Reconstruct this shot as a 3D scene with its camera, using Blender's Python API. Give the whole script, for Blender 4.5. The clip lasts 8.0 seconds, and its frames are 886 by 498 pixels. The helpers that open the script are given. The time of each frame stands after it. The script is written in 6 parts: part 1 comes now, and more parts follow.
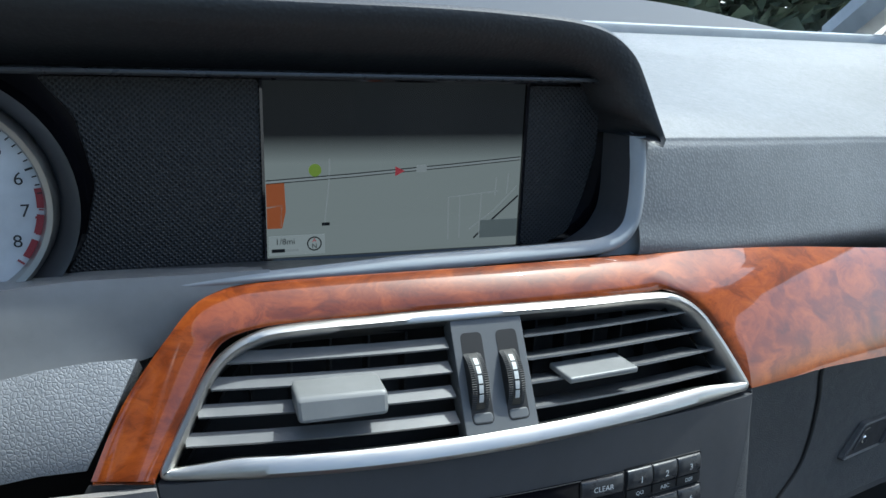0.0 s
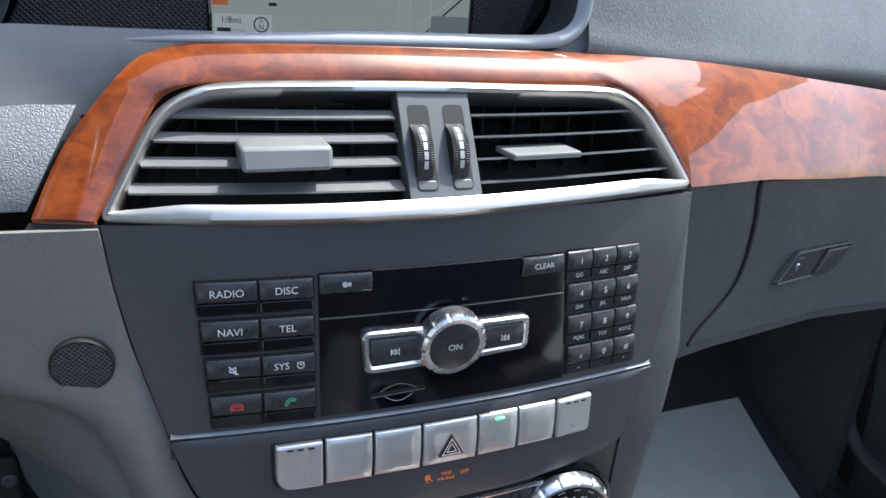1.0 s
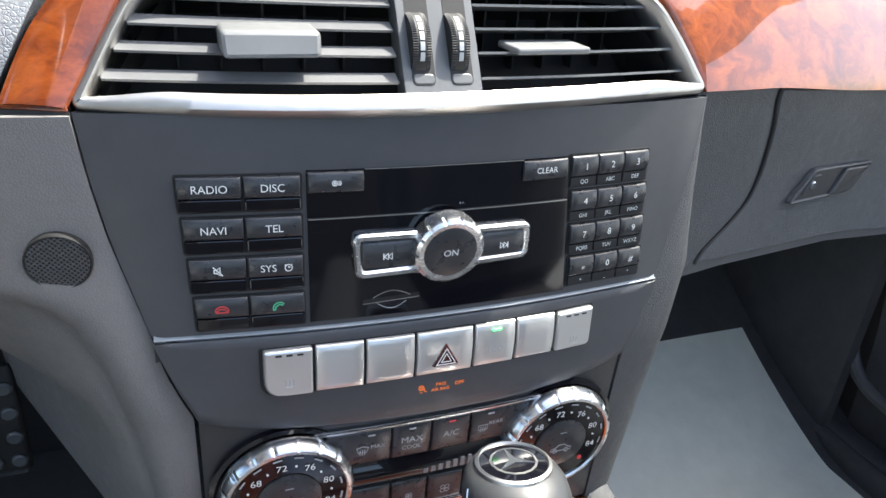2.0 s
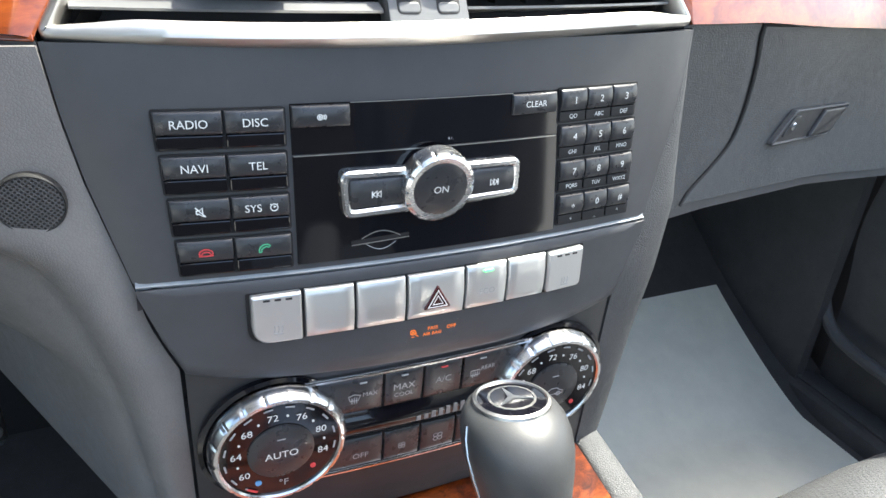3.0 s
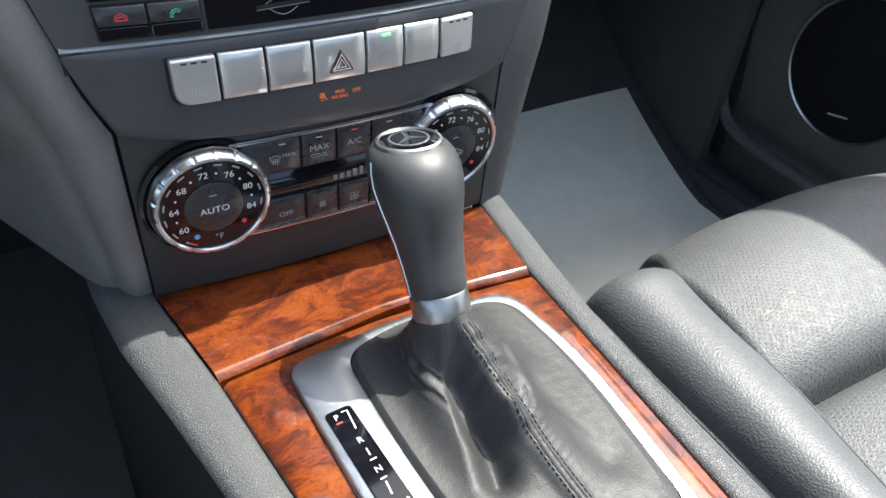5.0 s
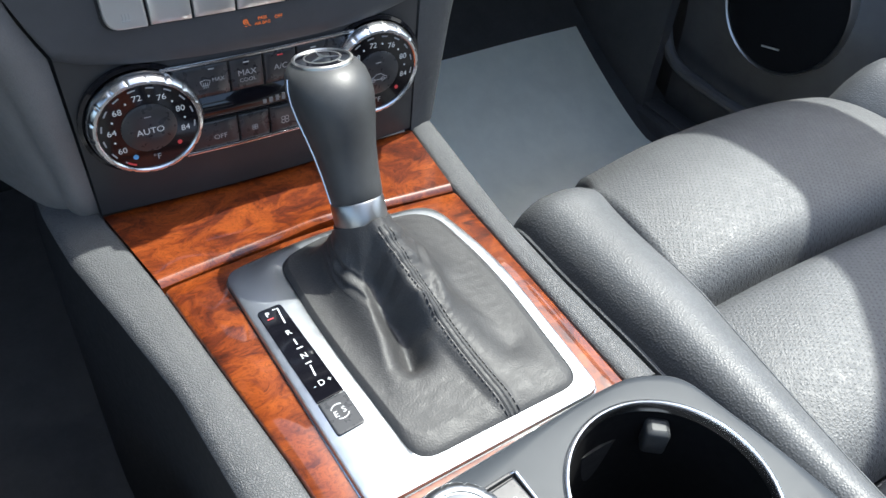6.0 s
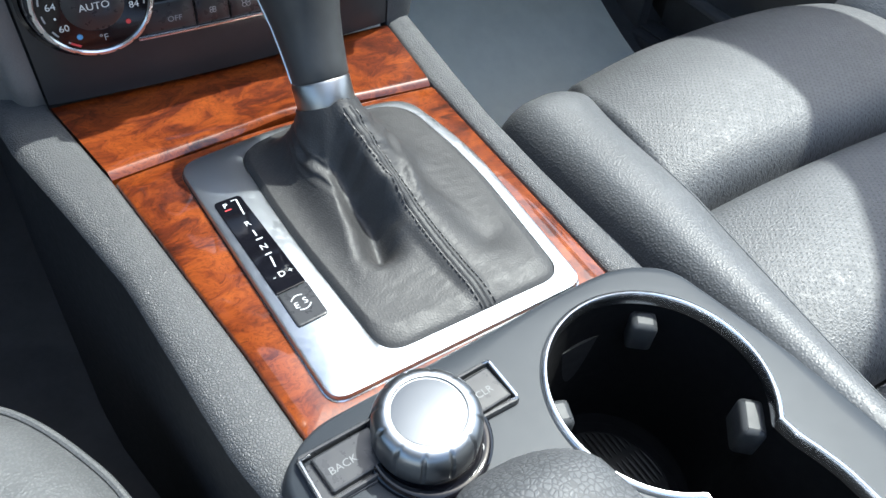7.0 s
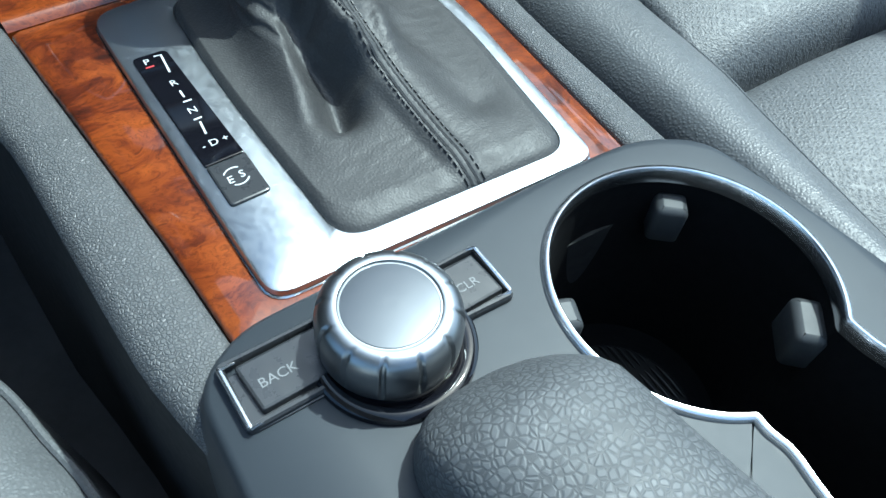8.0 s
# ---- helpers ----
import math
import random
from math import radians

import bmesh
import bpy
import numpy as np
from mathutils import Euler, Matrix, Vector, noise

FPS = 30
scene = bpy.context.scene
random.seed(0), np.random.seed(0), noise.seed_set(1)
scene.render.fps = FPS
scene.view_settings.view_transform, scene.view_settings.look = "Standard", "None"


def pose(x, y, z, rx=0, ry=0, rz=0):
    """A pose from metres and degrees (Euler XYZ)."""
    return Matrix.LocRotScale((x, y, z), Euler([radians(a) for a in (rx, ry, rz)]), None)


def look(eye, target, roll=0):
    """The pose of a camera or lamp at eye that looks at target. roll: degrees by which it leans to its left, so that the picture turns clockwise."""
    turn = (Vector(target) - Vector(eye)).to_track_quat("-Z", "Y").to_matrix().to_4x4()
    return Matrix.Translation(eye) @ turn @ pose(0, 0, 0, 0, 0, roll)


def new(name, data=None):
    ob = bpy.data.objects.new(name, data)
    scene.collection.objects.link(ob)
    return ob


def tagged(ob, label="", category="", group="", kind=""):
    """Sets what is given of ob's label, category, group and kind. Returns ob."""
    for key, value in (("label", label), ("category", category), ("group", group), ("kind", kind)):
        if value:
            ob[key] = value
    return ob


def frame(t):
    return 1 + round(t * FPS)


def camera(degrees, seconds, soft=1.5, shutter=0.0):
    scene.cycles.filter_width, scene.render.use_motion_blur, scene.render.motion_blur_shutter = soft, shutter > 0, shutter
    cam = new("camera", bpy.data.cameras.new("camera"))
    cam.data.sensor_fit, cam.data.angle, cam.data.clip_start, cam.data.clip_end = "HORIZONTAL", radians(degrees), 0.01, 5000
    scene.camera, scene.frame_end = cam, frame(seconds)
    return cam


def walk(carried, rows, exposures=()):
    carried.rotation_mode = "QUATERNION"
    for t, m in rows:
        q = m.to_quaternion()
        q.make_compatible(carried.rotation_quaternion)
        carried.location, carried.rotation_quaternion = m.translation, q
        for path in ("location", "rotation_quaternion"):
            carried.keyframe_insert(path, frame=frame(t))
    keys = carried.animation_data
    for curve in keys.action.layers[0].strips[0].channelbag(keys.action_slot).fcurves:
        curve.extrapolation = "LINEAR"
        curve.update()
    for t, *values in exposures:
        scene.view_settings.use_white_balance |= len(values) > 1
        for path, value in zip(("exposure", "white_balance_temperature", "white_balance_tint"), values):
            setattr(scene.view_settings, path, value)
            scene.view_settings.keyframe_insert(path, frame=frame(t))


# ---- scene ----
cam = camera(62.7, 8.0)
PATH = [
    (0, (-0.13, -0.263, 0.835), (0.519, 1.544, 0.274), 2.2),
    (0.5, (-0.13, -0.286, 0.799), (0.563, 1.475, 0.152), 3.2),
    (1, (-0.128, -0.293, 0.763), (0.601, 1.426, 0.045), 4.1),
    (1.5, (-0.126, -0.292, 0.74), (0.614, 1.395, -0.04), 4.7),
    (1.7, (-0.12, -0.286, 0.744), (0.586, 1.371, -0.125), 5.2),
    (2.8, (-0.117, -0.285, 0.728), (0.601, 1.349, -0.174), 3.7),
    (3, (-0.126, -0.283, 0.722), (0.642, 1.313, -0.207), 4.5),
    (3.5, (-0.137, -0.311, 0.713), (0.673, 1.143, -0.396), 4.8),
    (4, (-0.14, -0.322, 0.711), (0.671, 1.035, -0.514), 5.6),
    (4.2, (-0.141, -0.32, 0.71), (0.673, 1.029, -0.522), 5.5),
    (5.5, (-0.136, -0.383, 0.718), (0.708, 0.862, -0.6), 5.1),
    (6, (-0.132, -0.409, 0.722), (0.71, 0.787, -0.641), 5.2),
    (6.5, (-0.13, -0.416, 0.72), (0.708, 0.74, -0.681), 5.5),
    (7, (-0.12, -0.419, 0.677), (0.689, 0.689, -0.779), 5.8),
    (7.5, (-0.095, -0.409, 0.617), (0.682, 0.636, -0.901), 6.4),
    (8, (-0.093, -0.401, 0.606), (0.657, 0.583, -0.965), 6.9),
]
walk(cam, [(t, look(eye, target, roll)) for t, eye, target, roll in PATH], [(0, 1.42, 5750, -2), (1.0, 1.92, 6000, 4), (1.5, 2.18, 6400, 6), (3.0, 2.86, 6650, 3), (3.5, 2.88, 7000, 4), (4.0, 2.62, 6950, 4), (5.5, 2.04, 6250, 3), (7.0, 2.0, 6000, 1), (7.4, 1.74, 5600, -6), (8, 1.62, 5350, -10)])

# ---------------------------------------------------------------- light
SUN_DROP = Vector((-0.50, -0.10, -1.0))
world = bpy.data.worlds.new("sky")
scene.world = world
world.use_nodes = True
wn = world.node_tree
sky = wn.nodes.new("ShaderNodeTexSky")
sky.sky_type, sky.sun_disc = "NISHITA", False
sky.dust_density, sky.ozone_density, sky.altitude = 3.8, 1.1, 100.0
sky.sun_elevation = math.asin(-SUN_DROP.normalized().z)
sky.sun_rotation = math.atan2(-SUN_DROP.x, -SUN_DROP.y)
wn.links.new(sky.outputs[0], wn.nodes["Background"].inputs[0])
wn.nodes["Background"].inputs[1].default_value = 0.12
sun = new("sun", bpy.data.lights.new("sun", "SUN"))
sun.data.energy, sun.data.angle, sun.data.color = 2.6, radians(0.6), (1.0, 0.96, 0.9)
sun.matrix_world = look((1.2, 0.3, 3.0), Vector((1.2, 0.3, 3.0)) + SUN_DROP)


# ---------------------------------------------------------------- materials
def material(name, colour, rough=0.5, metal=0.0, coat=0.0, spec=0.5, emit=None, power=1.0):
    m = bpy.data.materials.new(name)
    m.use_nodes = True
    b = m.node_tree.nodes["Principled BSDF"]
    b.inputs["Base Color"].default_value = (*colour, 1)
    b.inputs["Roughness"].default_value = rough
    b.inputs["Metallic"].default_value = metal
    b.inputs["Coat Weight"].default_value = coat
    b.inputs["Coat Roughness"].default_value = 0.03
    b.inputs["Specular IOR Level"].default_value = spec
    if emit:
        b.inputs["Emission Color"].default_value = (*emit, 1)
        b.inputs["Emission Strength"].default_value = power
    return m


def node(m, kind, **inputs):
    n = m.node_tree.nodes.new(kind)
    for key, value in inputs.items():
        n.inputs[key.replace("_", " ")].default_value = value
    return n


def wire(m, a, b):
    m.node_tree.links.new(a, b)


def shader(m):
    return m.node_tree.nodes["Principled BSDF"]


def coords(m, stretch=(1, 1, 1)):
    c = m.node_tree.nodes.new("ShaderNodeNewGeometry")
    p = m.node_tree.nodes.new("ShaderNodeMapping")
    p.inputs["Scale"].default_value = stretch
    wire(m, c.outputs["Position"], p.inputs["Vector"])
    return p.outputs["Vector"]


def ramp(m, fac, stops):
    r = m.node_tree.nodes.new("ShaderNodeValToRGB")
    while len(r.color_ramp.elements) < len(stops):
        r.color_ramp.elements.new(0.5)
    for e, (pos, col) in zip(r.color_ramp.elements, stops):
        e.position, e.color = pos, (*col, 1) if len(col) == 3 else col
    wire(m, fac, r.inputs[0])
    return r.outputs[0]


def bump(m, height, strength, distance, below=None):
    b = node(m, "ShaderNodeBump", Strength=strength, Distance=distance)
    wire(m, height, b.inputs["Height"])
    if below is not None:
        wire(m, below, b.inputs["Normal"])
    wire(m, b.outputs[0], shader(m).inputs["Normal"])
    return b.outputs[0]


def mottle(m, colour, spread, scale, rough=0.5, rough_spread=0.08):
    """Uneven colour and gloss at a broad scale and a fine one."""
    v = coords(m)
    n = node(m, "ShaderNodeTexNoise", Scale=scale, Detail=6.0, Roughness=0.65)
    wire(m, v, n.inputs["Vector"])
    lo = tuple(c * (1 - spread) for c in colour)
    hi = tuple(c * (1 + spread) for c in colour)
    wire(m, ramp(m, n.outputs[0], [(0.3, lo), (0.7, hi)]), shader(m).inputs["Base Color"])
    n2 = node(m, "ShaderNodeTexNoise", Scale=scale * 7, Detail=4.0)
    wire(m, v, n2.inputs["Vector"])
    a, b = rough - rough_spread, rough + rough_spread
    wire(m, ramp(m, n2.outputs[0], [(0.3, (a, a, a)), (0.7, (b, b, b))]), shader(m).inputs["Roughness"])
    return v


def plastic(name, colour, rough=0.45, grain=2500.0, strength=0.12, spread=0.12, uneven=0.05):
    m = material(name, colour, rough)
    v = mottle(m, colour, spread, 30.0, rough, uneven)
    n = node(m, "ShaderNodeTexNoise", Scale=grain, Detail=2.0)
    wire(m, v, n.inputs["Vector"])
    bump(m, n.outputs[0], strength, 0.0003)
    return m


def leather(name, colour, cell=600.0, rough=0.5, grain=0.35, spread=0.1, wrinkle=0.15, depth=0.16, stretch=(1, 1, 1), plates=False, tint_by=0.35, crease=0.03):
    """Grained hide: small rounded pebbles parted by fine creases, and soft wrinkles below."""
    m = material(name, colour, rough)
    v = mottle(m, colour, spread, 25.0, rough, 0.06)
    v = coords(m, stretch)
    warp = node(m, "ShaderNodeTexNoise", Scale=cell * 0.4, Detail=1.0)
    wire(m, v, warp.inputs["Vector"])
    mix = m.node_tree.nodes.new("ShaderNodeVectorMath")
    mix.operation = "MULTIPLY_ADD"
    mix.inputs[1].default_value = (0.7 / cell, 0.7 / cell, 0.7 / cell)
    wire(m, warp.outputs["Color"], mix.inputs[0])
    wire(m, v, mix.inputs[2])
    cells = m.node_tree.nodes.new("ShaderNodeTexVoronoi")
    cells.feature = "DISTANCE_TO_EDGE" if plates else "SMOOTH_F1"
    cells.inputs["Scale"].default_value = cell
    if not plates:
        cells.inputs["Smoothness"].default_value = 0.22
    wire(m, mix.outputs[0], cells.inputs["Vector"])
    h = ramp(m, cells.outputs["Distance"], [(crease, (0, 0, 0)), (crease + 0.17, (1, 1, 1))] if plates else [(0.05, (1, 1, 1)), (0.65, (0, 0, 0))])
    soft = node(m, "ShaderNodeTexNoise", Scale=cell * 0.25, Detail=2.0, Distortion=0.6)
    wire(m, v, soft.inputs["Vector"])
    first = bump(m, soft.outputs[0], wrinkle, 0.4 / cell)
    bump(m, h, grain, depth / cell, first)
    # crease shade is also put into the colour, so the relief stays visible
    tint = ramp(m, h, [(0.05, (0.55, 0.55, 0.56)), (0.55, (1, 1, 1))])
    mul = m.node_tree.nodes.new("ShaderNodeMix")
    mul.data_type, mul.blend_type = "RGBA", "MULTIPLY"
    mul.inputs["Factor"].default_value = tint_by
    wire(m, shader(m).inputs["Base Color"].links[0].from_socket, mul.inputs["A"])
    wire(m, tint, mul.inputs["B"])
    wire(m, mul.outputs["Result"], shader(m).inputs["Base Color"])
    return m


def burl(name, dark, speckle, tone):
    """Lacquered burl walnut: drifting amber ground, darker clouds and fine eyes under clear coat."""
    m = material(name, (0.3, 0.09, 0.02), 0.5, coat=1.0, spec=0.15)
    shader(m).inputs["Coat IOR"].default_value = 1.58
    v = coords(m, (1.1, 1.5, 1.5))
    w = node(m, "ShaderNodeTexNoise", Scale=22.0, Detail=3.0, Distortion=1.2)
    wire(m, v, w.inputs["Vector"])
    mix = m.node_tree.nodes.new("ShaderNodeVectorMath")
    mix.operation = "MULTIPLY_ADD"
    mix.inputs[1].default_value = (0.045, 0.045, 0.045)
    wire(m, w.outputs["Color"], mix.inputs[0])
    wire(m, v, mix.inputs[2])
    a = node(m, "ShaderNodeTexNoise", Scale=36.0, Detail=8.0, Roughness=0.58, Distortion=0.5)
    wire(m, mix.outputs[0], a.inputs["Vector"])
    k = 1 - dark
    ground = ramp(m, a.outputs[0], [(0.28, (0.022 + .10 * k, 0.004 + .018 * k, 0.001 + .001 * k)), (0.42, (0.080 + .09 * k, 0.013 + .018 * k, 0.002)), (0.54, (0.205 * tone, 0.041 * tone, 0.004)), (0.74, (0.300 * tone, 0.070 * tone, 0.007))])
    b = node(m, "ShaderNodeTexNoise", Scale=300.0, Detail=5.0, Roughness=0.65, Distortion=0.8)
    wire(m, mix.outputs[0], b.inputs["Vector"])
    fine = ramp(m, b.outputs[0], [(0.36, (0.40, 0.33, 0.30)), (0.52, (1, 1, 1))])
    eyes = node(m, "ShaderNodeTexVoronoi", Scale=150.0)
    wire(m, mix.outputs[0], eyes.inputs["Vector"])
    knots = ramp(m, eyes.outputs["Distance"], [(0.10, (0.30, 0.24, 0.22)), (0.30, (1, 1, 1))])
    last = ground
    for layer, amount in ((fine, speckle), (knots, speckle * .7)):
        mul = m.node_tree.nodes.new("ShaderNodeMix")
        mul.data_type, mul.blend_type = "RGBA", "MULTIPLY"
        mul.inputs["Factor"].default_value = amount
        wire(m, last, mul.inputs["A"])
        wire(m, layer, mul.inputs["B"])
        last = mul.outputs["Result"]
    wire(m, last, shader(m).inputs["Base Color"])
    return m


def brushed(name, colour, rough=0.3, metal=1.0, stretch=(40, 900, 900), spread=0.1):
    m = material(name, colour, rough, metal)
    v = coords(m, stretch)
    n = node(m, "ShaderNodeTexNoise", Scale=1.0, Detail=3.0)
    wire(m, v, n.inputs["Vector"])
    a, b = rough - spread, rough + spread
    wire(m, ramp(m, n.outputs[0], [(0.3, (a, a, a)), (0.7, (b, b, b))]), shader(m).inputs["Roughness"])
    bump(m, n.outputs[0], 0.02, 0.0001)
    return m


def perforated(name, colour):
    """Seat leather with close rows of punched holes over the grain."""
    m = leather(name, colour, 680.0, 0.54, 0.75, wrinkle=0.05, depth=0.20)
    turn = m.node_tree.nodes.new("ShaderNodeMapping")
    turn.inputs["Rotation"].default_value = (0, 0, radians(38))
    wire(m, coords(m, (1, 0.9, 1)), turn.inputs["Vector"])
    v = turn.outputs[0]
    dots = m.node_tree.nodes.new("ShaderNodeTexVoronoi")
    dots.voronoi_dimensions = "2D"
    dots.inputs["Scale"].default_value = 280.0
    dots.inputs["Randomness"].default_value = 0.04
    wire(m, v, dots.inputs["Vector"])
    hole = ramp(m, dots.outputs["Distance"], [(0.13, (0.50, 0.50, 0.50)), (0.24, (1, 1, 1))])
    mul = m.node_tree.nodes.new("ShaderNodeMix")
    mul.data_type, mul.blend_type = "RGBA", "MULTIPLY"
    mul.inputs["Factor"].default_value = 1.0
    wire(m, shader(m).inputs["Base Color"].links[0].from_socket, mul.inputs["A"])
    wire(m, hole, mul.inputs["B"])
    wire(m, mul.outputs["Result"], shader(m).inputs["Base Color"])
    prior = shader(m).inputs["Normal"].links[0].from_socket
    bump(m, hole, 0.35, 0.0005, prior)
    return m


def mesh_cloth(name, colour, scale=330.0, deep=0.0):
    """Black weave with round holes in offset rows."""
    m = material(name, colour, 0.5)
    v = coords(m, (1, deep, 1))
    turn = m.node_tree.nodes.new("ShaderNodeMapping")
    turn.inputs["Rotation"].default_value = (0, radians(45), 0)
    wire(m, v, turn.inputs["Vector"])
    dots = m.node_tree.nodes.new("ShaderNodeTexVoronoi")
    dots.inputs["Scale"].default_value = scale
    dots.inputs["Randomness"].default_value = 0.0
    wire(m, turn.outputs[0], dots.inputs["Vector"])
    d = dots.outputs["Distance"]
    wire(m, ramp(m, d, [(0.30, tuple(c * 0.05 for c in colour)), (0.40, colour)]), shader(m).inputs["Base Color"])
    bump(m, ramp(m, d, [(0.2, (0, 0, 0)), (0.45, (1, 1, 1))]), 0.6, 0.0008)
    return m


FASCIA = plastic("satin_black_plastic", (0.050, 0.051, 0.056), 0.42, 3000.0, 0.05)
KEY = plastic("soft_black_key", (0.026, 0.027, 0.030), 0.30, 3000.0, 0.04)
GLOSS = material("piano_black", (0.004, 0.004, 0.006), 0.06)
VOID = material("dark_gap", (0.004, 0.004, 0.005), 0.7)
CHROME = material("polished_chrome", (0.66, 0.66, 0.67), 0.23, 1.0)
SATIN = brushed("satin_chrome", (0.46, 0.448, 0.428), 0.37, 1.0, (60, 900, 900), 0.05)
SILVER = brushed("silver_paint", (0.62, 0.62, 0.61), 0.34, 0.8, (60, 300, 300), 0.015)
ALU = brushed("satin_aluminium", (0.55, 0.58, 0.62), 0.33, 1.0, (500, 300, 500), 0.04)
WOOD = burl("burl_walnut", 1.0, 0.65, 0.78)
BAND = burl("calm_burl_walnut", 0.45, 0.25, 1.0)
HIDE = leather("grained_grey_trim", (0.090, 0.092, 0.095), 720.0, 0.52, 0.95, wrinkle=0.03, depth=0.20, plates=True, tint_by=0.75, crease=0.05)
DASH = leather("grey_dash_skin", (0.132, 0.140, 0.149), 560.0, 0.56, 0.4, wrinkle=0.08)
GLOVE = leather("charcoal_dash_trim", (0.062, 0.064, 0.068), 700.0, 0.50, 0.8, wrinkle=0.08, depth=0.14, plates=True)
KNEE = leather("light_grey_knee_trim", (0.21, 0.218, 0.232), 560.0, 0.52, 0.8, wrinkle=0.12, depth=0.10, plates=True)
PANEL = leather("charcoal_side_trim", (0.175, 0.165, 0.158), 760.0, 0.55, 0.6, wrinkle=0.10, depth=0.10, plates=True, tint_by=0.2)
SEAT = leather("grey_seat_leather", (0.090, 0.094, 0.099), 640.0, 0.48, 0.62, wrinkle=0.04, depth=0.20)
BOOT = leather("black_boot_leather", (0.040, 0.040, 0.041), 1000.0, 0.54, 0.7, wrinkle=0.04, depth=0.12, stretch=(0.9, 0.9, 1.0))
PALM = leather("coarse_charcoal_leather", (0.076, 0.079, 0.084), 440.0, 0.60, 0.55, wrinkle=0.03, depth=0.10, plates=True, tint_by=0.9, crease=0.05)
PERF = perforated("perforated_grey_leather", (0.088, 0.091, 0.095))
shader(BOOT).inputs["Specular IOR Level"].default_value = 0.36
SOFT = plastic("soft_touch_charcoal", (0.0290, 0.0335, 0.0400), 0.50, 4000.0, 0.05, 0.06, 0.015)
shader(SOFT).inputs["Specular IOR Level"].default_value = 0.28
GRIP = plastic("worn_black_grip", (0.036, 0.037, 0.038), 0.47, 900.0, 0.12, 0.30)
CONE = plastic("matte_speaker_mesh", (0.010, 0.010, 0.011), 0.95, 900.0, 0.1)
shader(CONE).inputs["Specular IOR Level"].default_value = 0.15
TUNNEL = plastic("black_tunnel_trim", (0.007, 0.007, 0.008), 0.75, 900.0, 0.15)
DARK = plastic("dark_footwell_trim", (0.075, 0.073, 0.075), 0.65, 800.0, 0.2)
CARPET = plastic("black_carpet", (0.070, 0.068, 0.068), 0.95, 1500.0, 0.8)
PAPER = plastic("grey_mat_paper", (0.88, 0.88, 0.78), 0.6, 60.0, 0.05, 0.05)
WEAVE = mesh_cloth("black_mesh", (0.017, 0.018, 0.021), 520.0)
LOWER = plastic("satin_graphite_panel", (0.185, 0.190, 0.196), 0.40, 3000.0, 0.04)
DOOR = plastic("charcoal_door_trim", (0.110, 0.108, 0.110), 0.55, 900.0, 0.15)
GRILLE = mesh_cloth("speaker_mesh", (0.070, 0.070, 0.073), 660.0)
RUBBER = plastic("black_rubber", (0.012, 0.012, 0.012), 0.6, 1500.0, 0.3)
LINING = plastic("grey_headlining", (0.50, 0.50, 0.49), 0.9, 900.0, 0.3)
# a slight glow is added to the white, red and green prints
WHITE = material("white_glow_print", (0.52, 0.54, 0.55), 0.5, emit=(0.8, 0.85, 0.9), power=0.03)
GREY = material("grey_print", (0.34, 0.35, 0.36), 0.5)
RED = material("red_glow_print", (0.34, 0.04, 0.045), 0.4, emit=(0.7, 0.05, 0.06), power=0.05)
REDINK = material("dull_red_ink", (0.26, 0.035, 0.045), 0.5)
GREEN = material("green_glow_print", (0.07, 0.30, 0.18), 0.4, emit=(0.05, 0.5, 0.25), power=0.05)
LIT = material("green_lamp", (0.1, 0.5, 0.15), 0.4, emit=(0.1, 0.9, 0.2), power=0.6)
ORANGE = material("orange_lamp", (0.5, 0.13, 0.02), 0.4, emit=(1.0, 0.2, 0.03), power=0.13)
BLUE = material("blue_print", (0.12, 0.35, 0.65), 0.4)
HAZARD = material("red_lens", (0.055, 0.008, 0.009), 0.2, coat=0.6)
DIALFACE = material("smoked_dial", (0.007, 0.006, 0.007), 0.10)
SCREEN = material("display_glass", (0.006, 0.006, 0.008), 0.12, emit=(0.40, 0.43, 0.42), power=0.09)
# refresh flicker put into the emission: upper part of the display dimmed
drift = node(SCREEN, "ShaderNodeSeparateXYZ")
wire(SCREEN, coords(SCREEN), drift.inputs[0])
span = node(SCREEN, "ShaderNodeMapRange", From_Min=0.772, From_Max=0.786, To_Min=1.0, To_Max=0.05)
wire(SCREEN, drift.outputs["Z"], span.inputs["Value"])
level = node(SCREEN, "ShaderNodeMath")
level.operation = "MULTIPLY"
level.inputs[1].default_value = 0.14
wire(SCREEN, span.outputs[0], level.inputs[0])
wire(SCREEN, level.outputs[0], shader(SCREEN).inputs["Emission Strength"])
MAPRED = material("map_red", (0.12, 0.03, 0.01), 0.3, emit=(0.40, 0.10, 0.03), power=0.15)
MAPLINE = material("map_line", (0.02, 0.02, 0.02), 0.3, emit=(0.62, 0.65, 0.66), power=0.10)
MAPINK = material("map_ink", (0.01, 0.01, 0.01), 0.3)
MAPPALE = material("map_pale", (0.06, 0.06, 0.06), 0.3, emit=(0.50, 0.53, 0.52), power=0.13)
MAPGREEN = material("map_green", (0.05, 0.08, 0.01), 0.3, emit=(0.30, 0.42, 0.06), power=0.12)
MAPGREY = material("map_grey", (0.05, 0.05, 0.05), 0.3, emit=(0.22, 0.25, 0.24), power=0.10)
TACHO = plastic("white_dial_face", (0.55, 0.57, 0.60), 0.5, 600.0, 0.03)
INK = material("black_ink", (0.015, 0.015, 0.018), 0.5)
TRIM = plastic("grey_paint_trim", (0.257, 0.277, 0.297), 0.34, 3000.0, 0.03)
GLASS = material("clear_glass", (1, 1, 1), 0.0)
shader(GLASS).inputs["Transmission Weight"].default_value = 1.0
shader(GLASS).inputs["IOR"].default_value = 1.05


